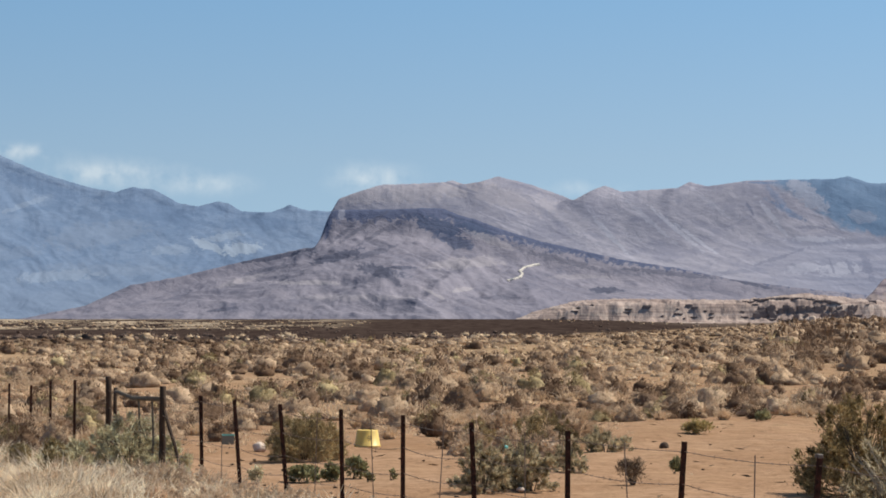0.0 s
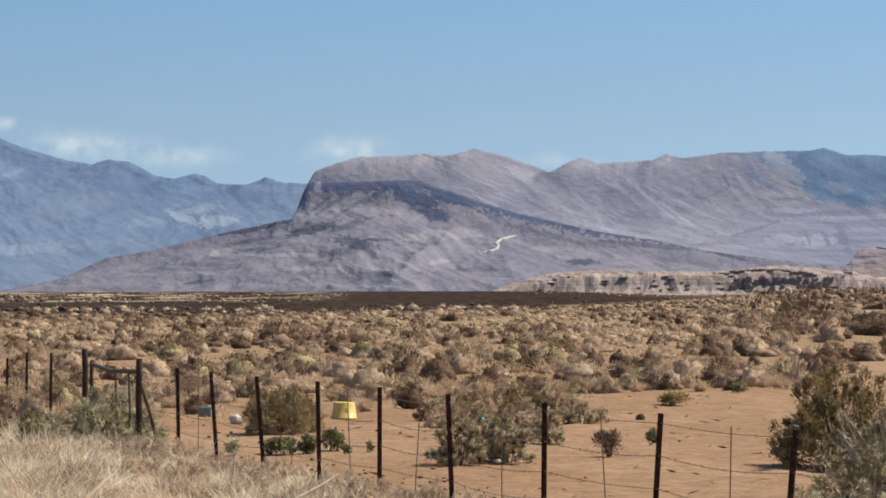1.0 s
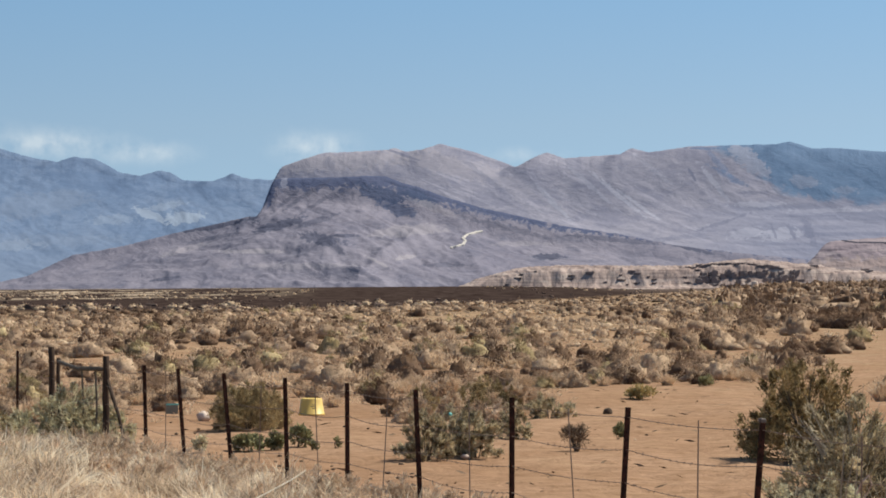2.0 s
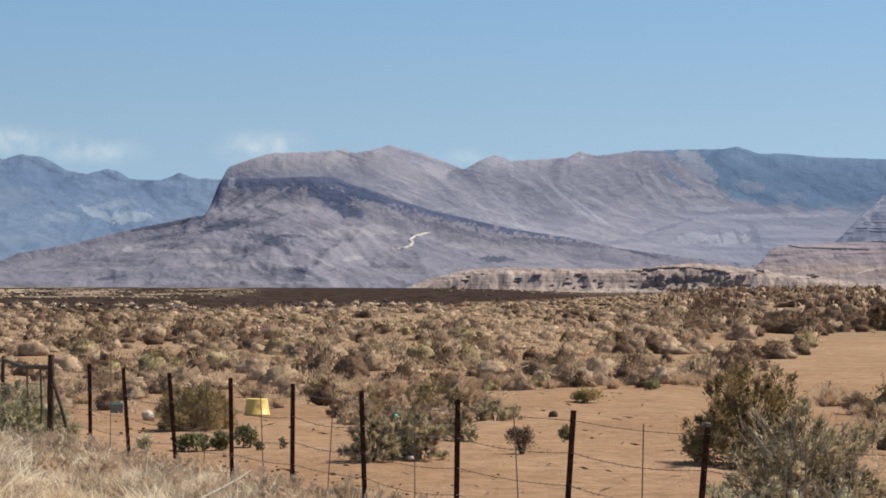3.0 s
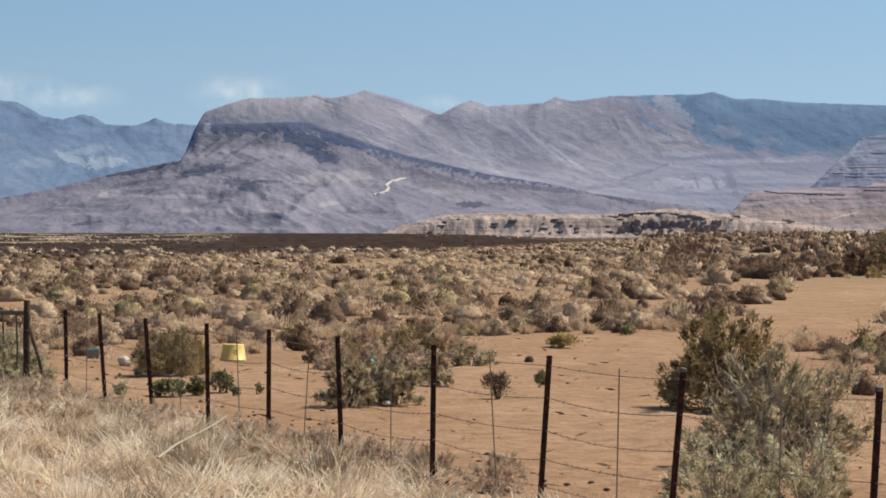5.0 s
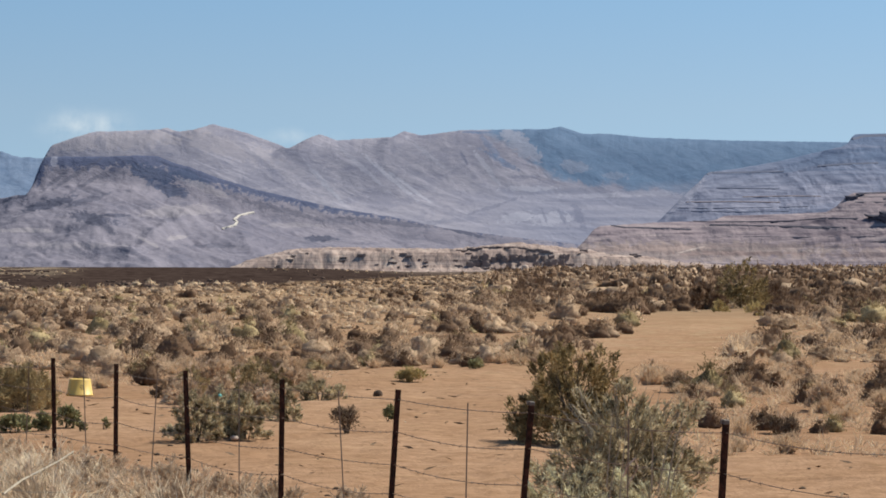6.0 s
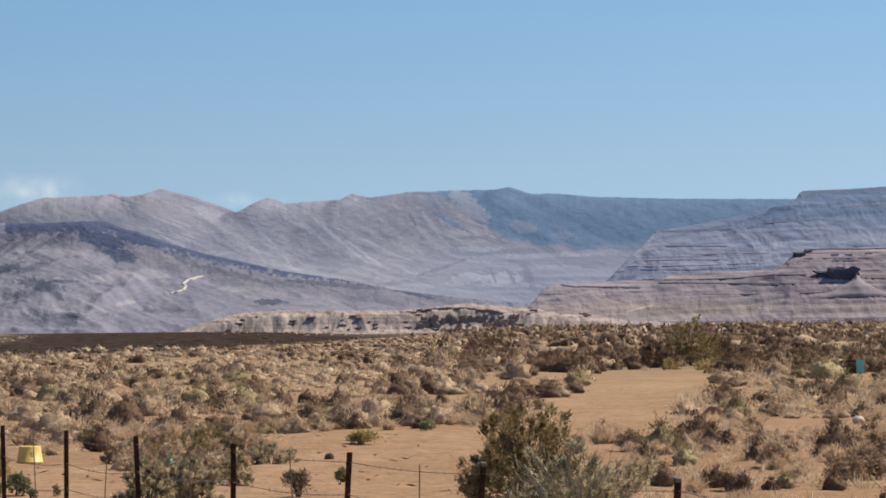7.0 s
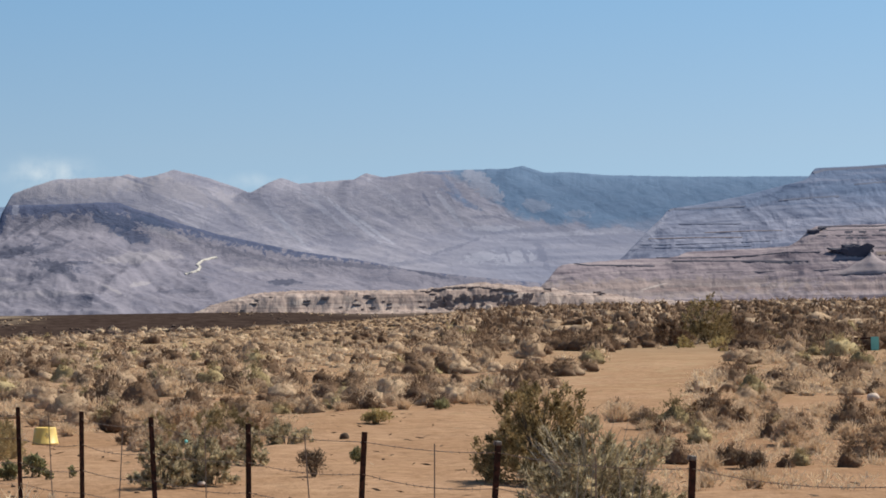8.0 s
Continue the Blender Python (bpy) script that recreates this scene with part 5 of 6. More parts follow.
for i, (x, y, r) in enumerate(UNDER):
    shrub("undershrub", x, y, r, 0.34, M_GREY, "low grey dry undershrub among the straw" if i > 13 else "low grey dry undershrub at the fence foot", 2200, 46, 0.06, 0.012, 14, "shrub", "undershrubs along the fence", 0.25, 90 + i, 0.006, M_DEAD, 1.0, feathery=True)


# ---------------------------------------------------------------- barbed-wire fence
# azimuth of each steel post, its lean in degrees along the fence
POSTS = [(12.03, 3.2), (7.78, 4.8), (4.99, 3.6), (2.665, 0.6), (0.71, -2.0), (-0.87, 0.2), (-2.16, -1.0), (-3.345, -4.4), (-4.35, -4.0), (-5.18, -1.0)]
TIMBER = [(-6.03, 40.6, 1.40), (-7.18, 44.3, 1.47)]
BEYOND = [(-7.91, 49.0), (-8.42, 54.0), (-8.83, 59.0), (-9.29, 65.0)]
STRANDS = [1.235, 0.955, 0.67, 0.42, 0.19]


def on_fence(az):
    """Plan position where an azimuth meets the straight fence line."""
    t = math.tan(radians(az))
    y = (3.85 + 17.8 * 0.3632) / (t + 0.3632)
    return t * y, y


fence = thing("barbed_wire_fence", *on_fence(POSTS[0][0]), "rusty barbed-wire fence on dark steel posts with wire stays", "fence")
F0 = fence.matrix_world.translation.copy()


def at_base(x, y):
    return Vector((x, y, float(ground_z(x, y)))) - F0


def steel_post(height=1.60):
    """A rolled T-section post with studs down its face."""
    bm = bmesh.new()
    w, t, s = 0.026, 0.005, 0.040
    prof = [(-w, -t), (w, -t), (w, t), (t, t), (t, s), (-t, s), (-t, t), (-w, t)]
    lo = [bm.verts.new((x, y, -0.28)) for x, y in prof]
    hi = [bm.verts.new((x, y, height - 0.28)) for x, y in prof]
    n = len(prof)
    for i in range(n):
        bm.faces.new((lo[i], lo[(i + 1) % n], hi[(i + 1) % n], hi[i]))
    bm.faces.new(hi)
    bm.faces.new(lo[::-1])
    for i in range(20):
        m = Matrix.Translation((0, -0.007, 0.08 + i * 0.06)) @ Matrix.Diagonal((0.012, 0.008, 0.018, 1))
        bmesh.ops.create_cube(bm, size=1, matrix=m)
    return bm


def timber_post(radius, height, seed):
    rng = np.random.default_rng(seed)
    bm = bmesh.new()
    pts = [(rng.normal() * 0.006, rng.normal() * 0.006, z) for z in np.linspace(-0.3, height, 7)]
    tube(bm, pts, radius, 10, 0.88)
    for v in bm.verts:
        v.co.x += 0.006 * noise.noise(v.co * 9)
        v.co.y += 0.006 * noise.noise(v.co * 9 + Vector((5, 0, 0)))
    bmesh.ops.bevel(bm, geom=[e for e in bm.edges if all(v.co.z > height - 0.02 for v in e.verts)], offset=0.008, segments=1, affect="EDGES")
    return bm


tops = []
post_mesh = None
for i, (az, lean) in enumerate(POSTS):
    x, y = on_fence(az)
    base = at_base(x, y)
    if post_mesh is None:
        ob = part("post", steel_post(), M_STEEL, fence)
        post_mesh = ob.data
    else:
        ob = new("post", post_mesh)
        ob.parent = fence
    turn = Matrix.Translation(base) @ pose(0, 0, 0, 0, lean, 0) @ pose(0, 0, 0, 0, 0, 20 + 3 * (i % 3))
    ob.matrix_basis = turn
    if i in (0, 1):
        bm = bmesh.new()
        bmesh.ops.create_cube(bm, size=1, matrix=Matrix.Translation((0, 0.014, 1.308)) @ Matrix.Diagonal((0.050, 0.054, 0.035, 1)))
        bmesh.ops.bevel(bm, geom=bm.edges[:], offset=0.006, segments=1, affect="EDGES")
        tip = part("tip", bm, M_TIP, ob, "pale painted post tip")
    tops.append((turn, base))
for az, d, h in TIMBER:
    x, y = polar(az, d)
    ob = part("timber_post", timber_post(0.055, h, int(d)), M_TIMBER, fence, "weathered dark timber post", smooth=True)
    ob.matrix_basis = Matrix.Translation(at_base(x, y))
    tops.append((ob.matrix_basis.copy(), at_base(x, y)))
for az, d in BEYOND:
    x, y = polar(az, d)
    ob = new("post", post_mesh)
    ob.parent = fence
    ob.matrix_basis = Matrix.Translation(at_base(x, y)) @ pose(0, 0, 0, 0, 0.6, 30)
    tops.append((ob.matrix_basis.copy(), at_base(x, y)))

# timber brace: a rail between the two timber posts, a second upright, a diagonal prop
b0, b1 = [at_base(*polar(az, d)) for az, d, h in TIMBER]
bm = tube(bmesh.new(), [b0 + Vector((0, 0, 1.20)), (b0 + b1) / 2 + Vector((0, 0, 1.16)), b0 + (b1 - b0) * 0.86 + Vector((0, 0, 1.24))], 0.035, 8, 0.9)
part("rail", bm, M_BARK, fence, "crooked weathered brown timber rail", True)
u1 = b0 + (b1 - b0) * 0.86
ob = part("timber_post", timber_post(0.035, 1.30, 9), M_TIMBER, fence, "thin weathered timber upright", smooth=True)
ob.matrix_basis = Matrix.Translation(u1)
bm = tube(bmesh.new(), [b0 + Vector((0.02, 0, 1.05)), b0 + Vector((0.22, -0.3, 0.50)), b0 + Vector((0.40, -0.6, -0.1))], 0.028, 7, 0.9)
part("prop", bm, M_TIMBER, fence, "leaning timber prop", True)
for q in (0.18, 0.42):
    p = b0 + (b1 - b0) * q
    part("picket", tube(bmesh.new(), [p + Vector((0, 0, -0.05)), p + Vector((0.02, 0, 0.6)), p + Vector((0, 0, 1.2))], 0.018, 5), M_BARK, fence)


def strand(height, seed):
    """One barbed strand from post to post, sagging between them, with twisted barbs."""
    rng = np.random.default_rng(seed)
    bm = bmesh.new()
    pts = []
    ends = [m @ Vector((0, -0.02, height)) for m, b in tops]
    way = (ends[0] - ends[1]).normalized()
    ends = [ends[0] + way * 2.4 - Vector((0, 0, 0.0))] + ends
    for a, b in zip(ends, ends[1:]):
        sag = rng.uniform(0.015, 0.06)
        for j in range(8):
            u = j / 8
            pts.append(a.lerp(b, u) + Vector((0, 0, -4 * sag * u * (1 - u))))
    pts.append(ends[-1])
    tube(bm, pts, 0.0029, 4)
    run = 0.0
    for a, b in zip(pts, pts[1:]):
        seg = (b - a).length
        while run < seg and (a + F0).y < 42:
            p = a.lerp(b, run / seg)
            for _ in range(2):
                e = Vector(rng.normal(size=3)).normalized() * 0.018
                tube(bm, [p - e, p + e], 0.0020, 3)
            run += 0.13
        run -= seg
    return part("strand", bm, M_WIRE, fence)


for i, h in enumerate(STRANDS):
    strand(h, 100 + i)
stay_rng = np.random.default_rng(33)
for az in [10.14, 6.67, 3.98, 1.77, -0.05, -1.52, -2.74, -4.76]:
    x, y = on_fence(az)
    at_foot = at_base(x, y)
    lean = Vector((stay_rng.normal() * 0.02, stay_rng.normal() * 0.02, 0))
    part("stay", tube(bmesh.new(), [at_foot + Vector((0, 0, 0.04)) - lean, at_foot + Vector((0, 0, 0.66)), at_foot + Vector((0, 0, 1.27)) + lean], 0.006, 5), M_WIRE, fence)


# ---------------------------------------------------------------- things lying about
def lathe(profile, sides=28):
    bm = bmesh.new()
    rings = [[bm.verts.new((r * math.cos(2 * math.pi * j / sides), r * math.sin(2 * math.pi * j / sides), z)) for j in range(sides)] for r, z in profile]
    for a, b in zip(rings, rings[1:]):
        for j in range(sides):
            bm.faces.new((a[j], a[(j + 1) % sides], b[(j + 1) % sides], b[j]))
    bm.faces.new(rings[-1])
    return bm


tub = thing("feed_tub", -1.48, 52.0, "upturned yellow plastic feed tub on the sand", "tub", turn=10)
part("body", lathe([(0.225, 0.0), (0.262, 0.005), (0.262, 0.03), (0.250, 0.035), (0.208, 0.315), (0.198, 0.33), (0.18, 0.332), (0.17, 0.315)]), M_YELLOW, tub, smooth=True)
for j, (dz, w) in enumerate([(0.20, 0.07), (0.165, 0.10), (0.13, 0.06)]):
    bm = bmesh.new()
    n = 6
    r = 0.2515 - (dz - 0.035) * 0.15 + 0.002
    for i in range(n):
        a0, a1 = [radians(-88 + (q / n - 0.5) * w / r * 57.3) for q in (i, i + 0.75)]
        quad = [bm.verts.new((rr * math.cos(a), rr * math.sin(a), dz + h)) for a, h, rr in ((a0, 0, r), (a1, 0, r), (a1, 0.022, r - 0.0033), (a0, 0.022, r - 0.0033))]
        bm.faces.new(quad)
    part("print", bm, M_PRINT, tub, "faded grey printing")


def boulder(name, x, y, size, material, label, category, seed, sink=0.15, group=""):
    bm = bmesh.new()
    bmesh.ops.create_icosphere(bm, subdivisions=3, radius=1)
    for v in bm.verts:
        k = 1 + 0.22 * noise.noise(v.co * 1.3 + Vector((seed * 3.1, 0, 0))) + 0.10 * noise.noise(v.co * 3.4 + Vector((0, seed * 1.7, 0)))
        v.co = Vector((v.co.x * size[0] * k, v.co.y * size[1] * k, v.co.z * size[2] * k))
    me = bpy.data.meshes.new(name)
    bm.to_mesh(me)
    bm.free()
    me.polygons.foreach_set("use_smooth", np.ones(len(me.polygons), bool))
    me.materials.append(material)
    ob = new(name, me)
    ob.matrix_world = pose(x, y, float(ground_z(x, y)) + size[2] * (1 - sink), 0, 0, seed * 40)
    return tagged(ob, label, category, group)


boulder("rock", -3.38, 48.9, (0.125, 0.11, 0.105), M_WHITE, "pale pinkish round rock on the sand", "rock", 1, 0.08)
boulder("rock", 18.33, 63.5, (0.24, 0.15, 0.11), M_WHITE, "white rounded rock among dry grass", "rock", 2)
boulder("rock", 4.21, 50.6, (0.10, 0.08, 0.08), M_STONE, "dark brown stone alone on the sand", "rock", 3)
boulder("rock", 1.08, 37.1, (0.06, 0.05, 0.035), M_WHITE, "pale stone under a sagebrush", "rock", 4)
boulder("rock", 28.6, 156.0, (0.32, 0.2, 0.12), M_WHITE, "white rock at the end of the sandy track", "rock", 5)
boulder("rock", 14.85, 62.0, (0.12, 0.10, 0.10), M_STONE, "dark brown stone among dry grass", "rock", 6)
boulder("rock", 17.6, 62.9, (0.22, 0.12, 0.09), M_STONE, "dark flat stone beside a white rock", "rock", 7)


def box_part(name, parent, material, size, centre, bevel=0.01, label=""):
    bm = bmesh.new()
    bmesh.ops.create_cube(bm, size=1, matrix=Matrix.Translation(centre) @ Matrix.Diagonal((*size, 1)))
    bmesh.ops.bevel(bm, geom=bm.edges[:], offset=bevel, segments=2, affect="EDGES")
    return part(name, bm, material, parent, label)


tray = thing("water_trough", -4.42, 54.6, "small grey-green plastic trough with a teal rim half hidden by brush", "trough", turn=8)
tray.scale = (0.72, 0.72, 0.68)
box_part("base", tray, M_TROUGH_GREY, (0.34, 0.28, 0.02), (0, 0, 0.012), 0.006)
for cx, cy, sx, sy in ((-0.16, 0, 0.02, 0.26), (0.16, 0, 0.02, 0.26), (0, -0.135, 0.34, 0.02), (0, 0.135, 0.34, 0.02)):
    box_part("side", tray, M_TROUGH_GREY, (sx, sy, 0.26), (cx, cy, 0.135), 0.006)
for cx, cy, sx, sy in ((-0.17, 0, 0.03, 0.25), (0.17, 0, 0.03, 0.25), (0, -0.145, 0.37, 0.03), (0, 0.145, 0.37, 0.03)):
    box_part("rim", tray, M_TEAL, (sx, sy, 0.035), (cx, cy, 0.282), 0.008, "bright teal rim")

marker = thing("marker_sign", 39.8, 137.3, "teal plastic marker box on a dark rail among brush", "marker", turn=-16)
box_part("panel", marker, M_TEAL, (0.42, 0.10, 0.72), (0, 0, 0.46), 0.02)
box_part("stake", marker, M_STEEL, (0.05, 0.05, 0.5), (0, 0.09, 0.2), 0.008)
box_part("rail", marker, M_STEEL, (0.9, 0.05, 0.08), (-0.62, 0.05, 0.74), 0.01)

scrap = thing("plastic_scrap", 0.86, 36.3, "small scrap of teal plastic caught in a sagebrush", "litter")
bm = bmesh.new()
bmesh.ops.create_icosphere(bm, subdivisions=2, radius=0.026)
for v in bm.verts:
    v.co = v.co * (1 + 0.5 * noise.noise(v.co * 30)) + Vector((0, 0, 0.66))
part("sheet", bm, M_TEAL, scrap)

# a white water tank far off below the bluff
tank = thing("water_tank", *polar(7.93, 925), "small white water tank below the pale bluff", "tank")
part("shell", lathe([(1.15, 0.0), (1.15, 1.75), (1.05, 1.85), (0.3, 2.1), (0.25, 2.12)], 20), M_WHITE, tank, smooth=True)

# a lone weathered pole far off among the brush
pole = thing("wooden_pole", *polar(17.07, 236), "dark weathered wooden pole standing far off in the brush", "pole")
part("shaft", tube(bmesh.new(), [(0, 0, -0.3), (0.02, 0, 1.5), (0.0, 0, 3.2), (0.03, 0, 4.75)], 0.19, 8, 0.45), M_TIMBER, pole, smooth=True)

# fallen branch in the straw grass
branch = thing("fallen_branch", -1.40, 25.16, "long bleached dry branch fallen across the grass", "branch")
bm = tube(bmesh.new(), [(-0.02, -0.1, 0.26), (0.10, 0.9, 0.31), (0.26, 1.9, 0.34), (0.41, 2.9, 0.37), (0.51, 3.74, 0.40)], 0.014, 6, 0.5)
part("limb", bm, M_DEAD, branch)
bm = tube(bmesh.new(), [(0.04, 0.3, 0.27), (0.2, 0.22, 0.25), (0.42, 0.2, 0.25), (0.62, 0.3, 0.24)], 0.008, 5, 0.4)
part("side_branch", bm, M_DEAD, branch)

rag = thing("white_twig", 3.90, 22.0, "bleached white curled twig caught in sagebrush", "twig")
bm = tube(bmesh.new(), [(0, 0, 0.62), (0.03, -0.05, 0.72), (0.09, -0.06, 0.78), (0.12, -0.03, 0.70), (0.07, 0, 0.60), (0.02, 0, 0.52)], 0.010, 5, 0.6)
part("curl", bm, M_WHITE, rag)
for i in range(7):
    a = RNG.uniform(-0.5, 0.6)
    p = Vector((3.80 + RNG.uniform(-0.2, 0.55), 22.4, 0.75 + RNG.uniform(-0.1, 0.3)))
    tw = thing("dry_twig", p.x, p.y, "bare bleached twig rising through sagebrush", "twig", "bleached twigs")
    part("stem", tube(bmesh.new(), [(0, 0, p.z - 0.5), (0.05 + a * 0.1, -0.05, p.z - 0.1), (0.12 + a * 0.3, -0.06, p.z + 0.18)], 0.008, 4, 0.3), M_DEAD, tw)


# short dry grass between the shrubs, thickest on the slope beyond the fence's near end
def short_grass():
    rng = np.random.default_rng(47)
    forms = [tuft(rng, 0.16, 0.17, 11, 0.016) for _ in range(10)] + [tuft(rng, 0.20, 0.17, 9, 0.03) for _ in range(10)]
    pieces = []
    while len(pieces) < 3400:
        a = rng.uniform(9.6, 18.5) if rng.uniform() < 0.72 else rng.uniform(-9.0, 9.6)
        d = math.sqrt(rng.uniform(34 ** 2, 112 ** 2))
        x, y = polar(a, d)
        if bare(x, y) or x < fence_x(y) + 1.0 or noise.noise(Vector((x * 0.22, y * 0.14, 9.0))) < -0.05:
            continue
        pieces.append(planted(rng, forms[rng.integers(0, 10) + (10 if d > 65 else 0)], x, y, rng.uniform(0.6, 1.5), rng.uniform(0.7, 1.2)))
    v, f = join(pieces)
    return mesh_object("short_grass", v, f, M_TAN)


tagged(short_grass(), "short dry tan grass between the shrubs", "grass", kind="stuff")


# dry sticks and chips strewn over the yard
def chips():
    rng = np.random.default_rng(46)
    n = 480
    a, d = np.radians(rng.uniform(-5.5, 17, n)), np.sqrt(rng.uniform(20 ** 2, 66 ** 2, n))
    x, y = d * np.sin(a), d * np.cos(a)
    keep = x > fence_x(y) + 0.1
    x, y = x[keep], y[keep]
    n = len(x)
    base = np.stack([x, y, ground_z(x, y) + 0.012], 1)
    t = rng.uniform(0, 2 * math.pi, n)
    axis = unit(np.stack([np.cos(t), np.sin(t), rng.uniform(-0.02, 0.25, n)], 1))
    v, f = leaf_quads(rng, base, axis, rng.uniform(0.05, 0.30, n), rng.uniform(0.012, 0.04, n))
    return mesh_object("wood_chips", v, f, M_TWIG)


tagged(chips(), "dry sticks and wood chips strewn over the sand", "litter", kind="stuff")


# small dark droppings and gravel near the fence
def pebbles():
    rng = np.random.default_rng(44)
    pieces = []
    for _ in range(700):
        y = rng.uniform(18, 62)
        x = fence_x(y) + abs(rng.normal()) * (0.9 if rng.uniform() < 0.7 else 6.0)
        r = rng.uniform(0.007, 0.030)
        v = BALL_V * rng.uniform(0.7, 1.25, (len(BALL_V), 1)) * [r * 1.4, r, r * 0.7]
        pieces.append((v + [x, y, float(ground_z(x, y)) + r * 0.5], BALL_F))
    v, f = join(pieces)
    return mesh_object("gravel", v, f, M_STONE)


tagged(pebbles(), "scattered dark pebbles and droppings on the sand", "gravel", kind="stuff")


# ---------------------------------------------------------------- marks on the far rock
def on_slope(ob, az, el):
    """Where a ray from the view point first meets a far rock face."""
    dg = bpy.context.evaluated_depsgraph_get()
    way = Vector((math.sin(radians(az)) * math.cos(radians(el)), math.cos(radians(az)) * math.cos(radians(el)), math.sin(radians(el))))
    ok, p, nrm, idx = ob.ray_cast(Vector((0, 0, EYE)), way)
    return (p, nrm) if ok else (None, None)

def draped(name, spots, width, ob, material, label, category, lift=1.2):
    """A strip laid on a far slope through (azimuth, elevation) marks."""
    pts = []
    for (a0, e0), (a1, e1) in zip(spots, spots[1:]):
        for j in range(6):
            p, nrm = on_slope(ob, a0 + (a1 - a0) * j / 6, e0 + (e1 - e0) * j / 6)
            if p:
                pts.append(p + Vector((0, 0, lift)))
    bm = bmesh.new()
    rows = []
    for i, p in enumerate(pts):
        way = (pts[min(i + 1, len(pts) - 1)] - pts[max(i - 1, 0)]).normalized()
        side = way.cross(Vector((0, -0.6, 0.8))).normalized() * width * (0.7 + 0.5 * abs(noise.noise(p * 0.05)))
        rows.append([bm.verts.new(p + side), bm.verts.new(p - side), bm.verts.new(p - side - Vector((0, 0, 1.5))), bm.verts.new(p + side - Vector((0, 0, 1.5)))])
    for u, v in zip(rows, rows[1:]):
        for j in range(4):
            bm.faces.new((u[j], u[(j + 1) % 4], v[(j + 1) % 4], v[j]))
    bm.faces.new(rows[0][::-1])
    bm.faces.new(rows[-1])
    return tagged(part(name, bm, material, None), label, category, kind="structure")


bpy.context.view_layer.update()
draped("dirt_road", [(1.40, 0.95), (1.53, 0.99), (1.66, 1.02), (1.72, 1.10), (1.66, 1.16), (1.77, 1.24), (1.95, 1.29), (2.11, 1.31)], 1.35, hill, M_ROAD, "white chalky dirt road climbing the hillside", "road")


def ledge(ob, az, el, width, height, seed, material=M_LEDGE, depth=1.7):
    """A dark block standing out of a far face: weathered rock, and also the painted shade of a recess."""
    p, nrm = on_slope(ob, az, el)
    if p is None:
        return
    bm = bmesh.new()
    bmesh.ops.create_cube(bm, size=1)
    bmesh.ops.subdivide_edges(bm, edges=bm.edges[:], cuts=4, use_grid_fill=True)
    bmesh.ops.smooth_vert(bm, verts=bm.verts[:], factor=0.5, use_axis_x=True, use_axis_y=True, use_axis_z=True)
    for v in bm.verts:
        k = 1 + 0.75 * noise.noise(v.co * 3.2 + Vector((seed * 1.3, 0, seed)))
        v.co = Vector((v.co.x * width * k, v.co.y * depth, v.co.z * height * k))
    b = part("ledge", bm, material, ob, "dark block serving as rock ledge and as recess shade")
    b.matrix_basis = Matrix.Translation(p) @ pose(0, 0, 0, 0, 0, -az)


bluff = bpy.data.objects["bluff"]
led = np.random.default_rng(3)
for i in range(26):
    a = 6.5 + i * 0.08
    ledge(bluff, a, 0.45 + 0.13 * math.sin((a - 6.3) * 1.35) + led.normal() * 0.008, led.uniform(1.6, 2.8), led.uniform(0.5, 1.0), i)
for i in range(38):
    a = led.uniform(6.65, 8.8)
    tier = led.integers(0, 2)
    ledge(bluff, a, (0.33, 0.20)[tier] + led.normal() * 0.03, led.uniform(1.4, 3.6), led.uniform(1.6, 3.4), 40 + i)
for i in range(14):
    ledge(bluff, led.uniform(7.05, 8.1), 0.06 + led.normal() * 0.02, led.uniform(1.6, 3.0), led.uniform(1.2, 2.2), 80 + i)
for a, e in [(9.9, 0.45), (9.2, 0.50), (4.4, 0.4), (5.3, 0.42), (10.27, 0.41), (10.35, 0.38), (8.7, 0.22), (8.9, 0.20)]:
    ledge(bluff, a, e, 3.0, 1.2, a)
for i in range(45):
    ledge(bluff, led.uniform(2.2, 10.8), led.uniform(0.08, 0.46), led.uniform(1.0, 3.2), led.uniform(0.3, 0.6), 200 + i)
bench = bpy.data.objects["bench"]
mesa = bpy.data.objects["mesa"]
# the first two dark blocks stand for the shade in the recess
for a, e, w, h in [(15.60, 1.21, 20.0, 4.0), (15.82, 1.15, 19.0, 12.0), (14.92, 1.62, 8.0, 3.5), (15.1, 1.69, 5.0, 2.0)]:
    ledge(bench, a, e, w, h, a, M_SHADE_ROCK, 7.0)


def strata(ob, rows):
    """Thin hard layers standing out of a far face."""
    for marks, half, material, label in rows:
        rim = draped("stratum", marks, half, ob, material, label, "", 0.4)
        del rim["kind"]
        rim.parent = ob


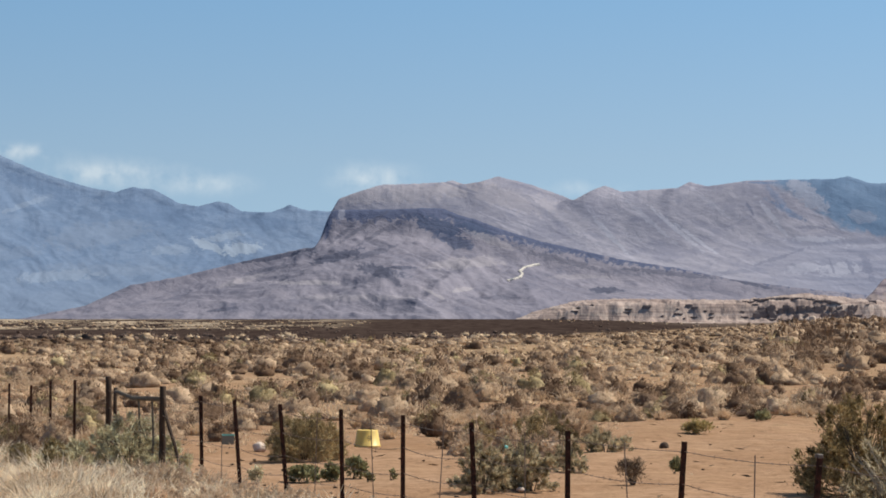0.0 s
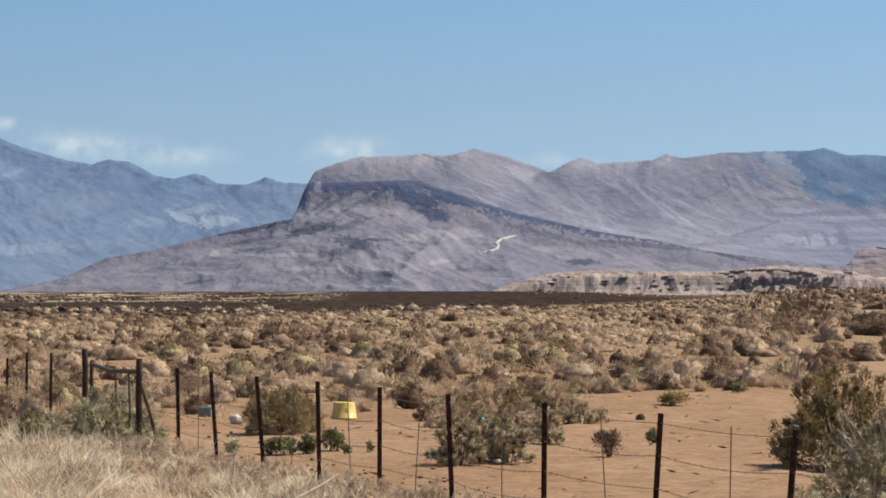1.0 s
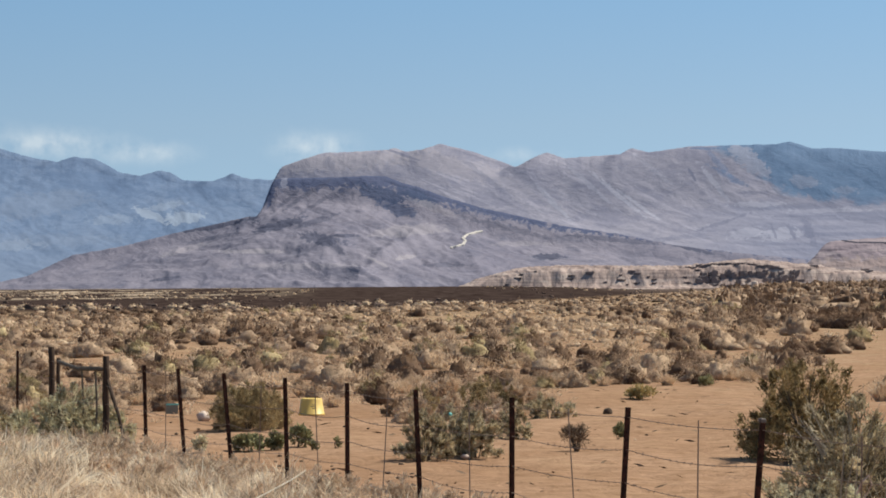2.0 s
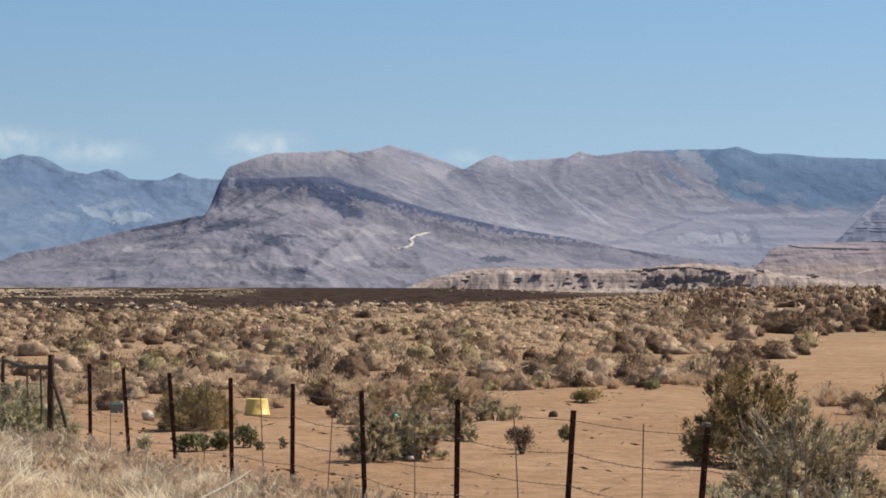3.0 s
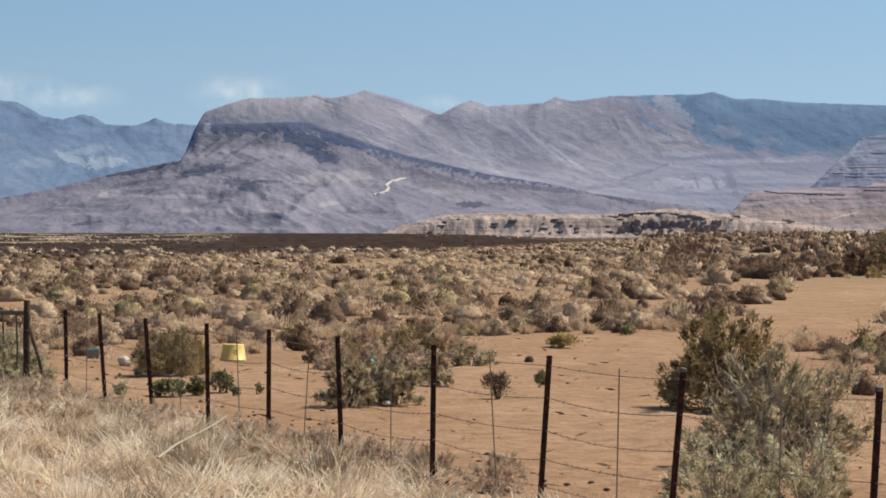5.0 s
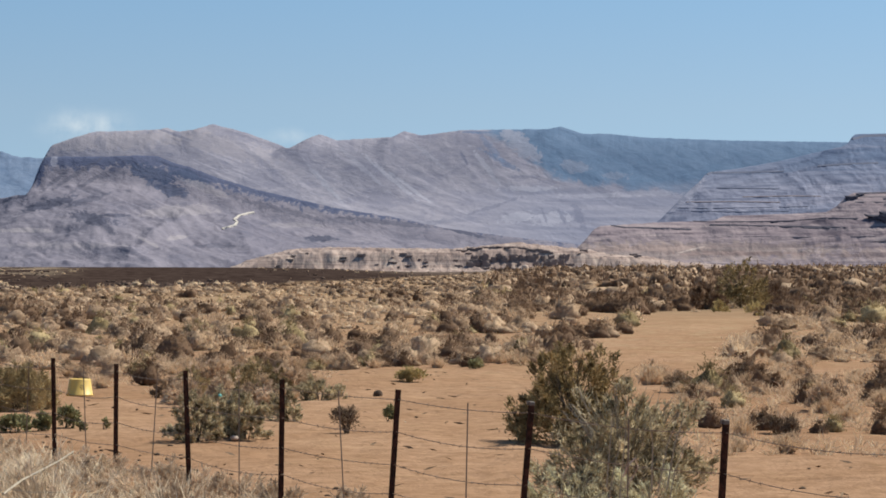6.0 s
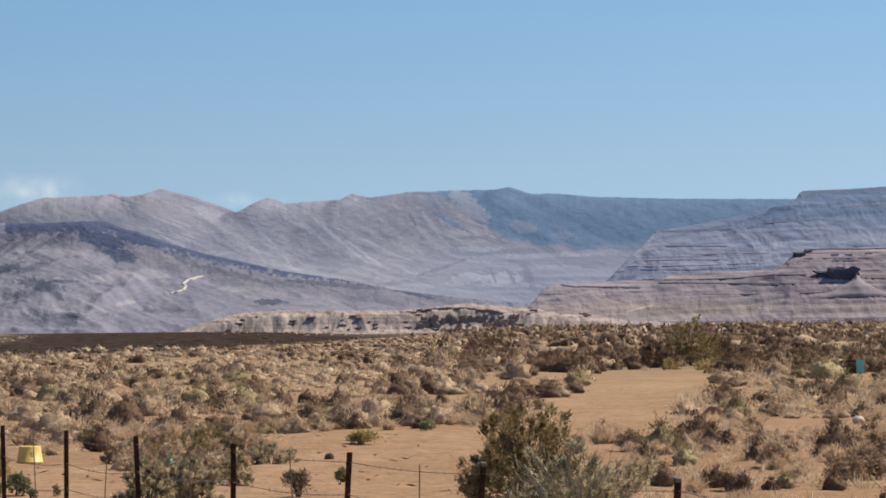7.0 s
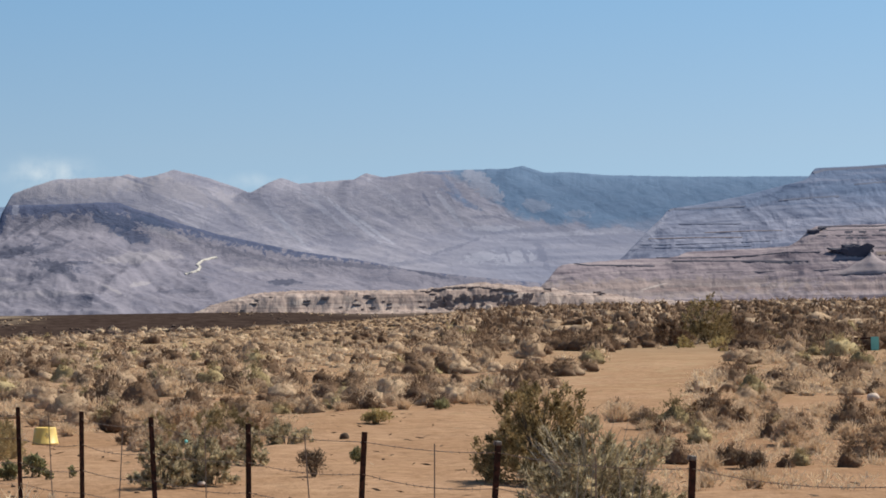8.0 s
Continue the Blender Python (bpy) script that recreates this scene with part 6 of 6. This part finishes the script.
DARK, BLUE, CHALK = (M_SHADE_ROCK, "thin dark rock layer"), (M_STRATA, "blue-grey rock layer"), (M_TALUS, "thin pale rock layer")
strata(bench, [([(9.5, 1.10), (10.1, 1.0), (11.0, 0.98), (11.6, 0.95)], 1.0, *DARK), ([(11.9, 1.06), (12.6, 1.045), (13.8, 1.02), (15.0, 1.00)], 0.9, *DARK), ([(9.75, 1.17), (10.8, 1.16), (12.3, 1.12), (13.6, 1.14), (14.3, 1.20), (15.2, 1.19)], 0.6, *DARK),
               ([(14.9, 1.72), (15.6, 1.735), (16.2, 1.72), (17.2, 1.73)], 1.0, *DARK), ([(15.58, 1.60), (15.78, 1.602)], 2.0, *DARK), ([(15.88, 1.602), (16.06, 1.60)], 2.2, *DARK), ([(16.3, 1.62), (16.5, 1.62)], 1.8, *DARK), ([(15.6, 1.475), (15.78, 1.47)], 1.3, *DARK), ([(15.85, 1.47), (16.12, 1.47)], 1.3, *DARK),
               ([(16.24, 1.14), (16.6, 1.13), (16.95, 1.12)], 2.6, M_LEDGE, "mauve-brown rock layer"), ([(13.9, 1.0), (14.3, 0.985), (14.5, 0.99)], 1.3, *DARK), ([(15.1, 1.655), (16.0, 1.66), (17.2, 1.65)], 0.9, *CHALK), ([(15.0, 1.55), (16.0, 1.545), (17.2, 1.54)], 0.9, *CHALK),
               ([(12.0, 0.82), (14.0, 0.80), (16.8, 0.84)], 0.5, *CHALK), ([(16.1, 1.27), (16.6, 1.28), (17.3, 1.27)], 0.9, *CHALK)])
strata(mesa, [([(11.86, 2.14), (11.95, 2.18), (12.3, 2.18), (12.7, 2.19), (13.1, 2.20), (13.55, 2.21)], 2.0, *BLUE), ([(12.05, 1.86), (12.8, 1.85), (13.5, 1.83)], 1.3, *BLUE), ([(14.2, 2.32), (14.9, 2.36), (15.6, 2.38)], 1.8, *BLUE),
              ([(15.8, 2.62), (16.5, 2.66), (17.5, 2.66)], 1.6, *BLUE), ([(14.95, 2.88), (15.2, 2.95), (16.0, 2.97), (17.3, 3.01)], 2.4, *BLUE), ([(11.2, 1.55), (12.4, 1.56), (13.6, 1.54)], 1.0, *CHALK), ([(12.6, 1.66), (13.6, 1.68), (14.4, 1.67)], 0.8, *CHALK),
              ([(10.7, 1.44), (11.8, 1.42), (13.0, 1.43), (14.2, 1.46)], 0.8, *BLUE), ([(11.5, 1.36), (12.6, 1.34), (13.8, 1.36)], 0.8, *BLUE)])

# fan of scree below the dark recess, lying on the slope
fan = bmesh.new()
sheet = []
for i in range(11):
    u = i / 10
    ring = []
    for j in range(15):
        q = -1 + j / 7
        way = 16.12 + q * (0.05 + 0.75 * u ** 1.4) * (1 + 0.12 * noise.noise(Vector((u * 3, q * 2, 1.0))))
        at_face, nrm = on_slope(bench, way, 1.15 - 0.44 * u)
        toward = Vector((-math.sin(radians(way)), -math.cos(radians(way)), 0.1))
        ring.append(fan.verts.new(at_face + toward * (0.4 + 7.0 * (1 - q * q) * (1 - u ** 2))))
    sheet.append(ring)
for a, b in zip(sheet, sheet[1:]):
    for j in range(14):
        fan.faces.new((a[j], b[j], b[j + 1], a[j + 1]))
part("talus_fan", fan, M_TALUS, bench, "pale pinkish fan of scree", True)
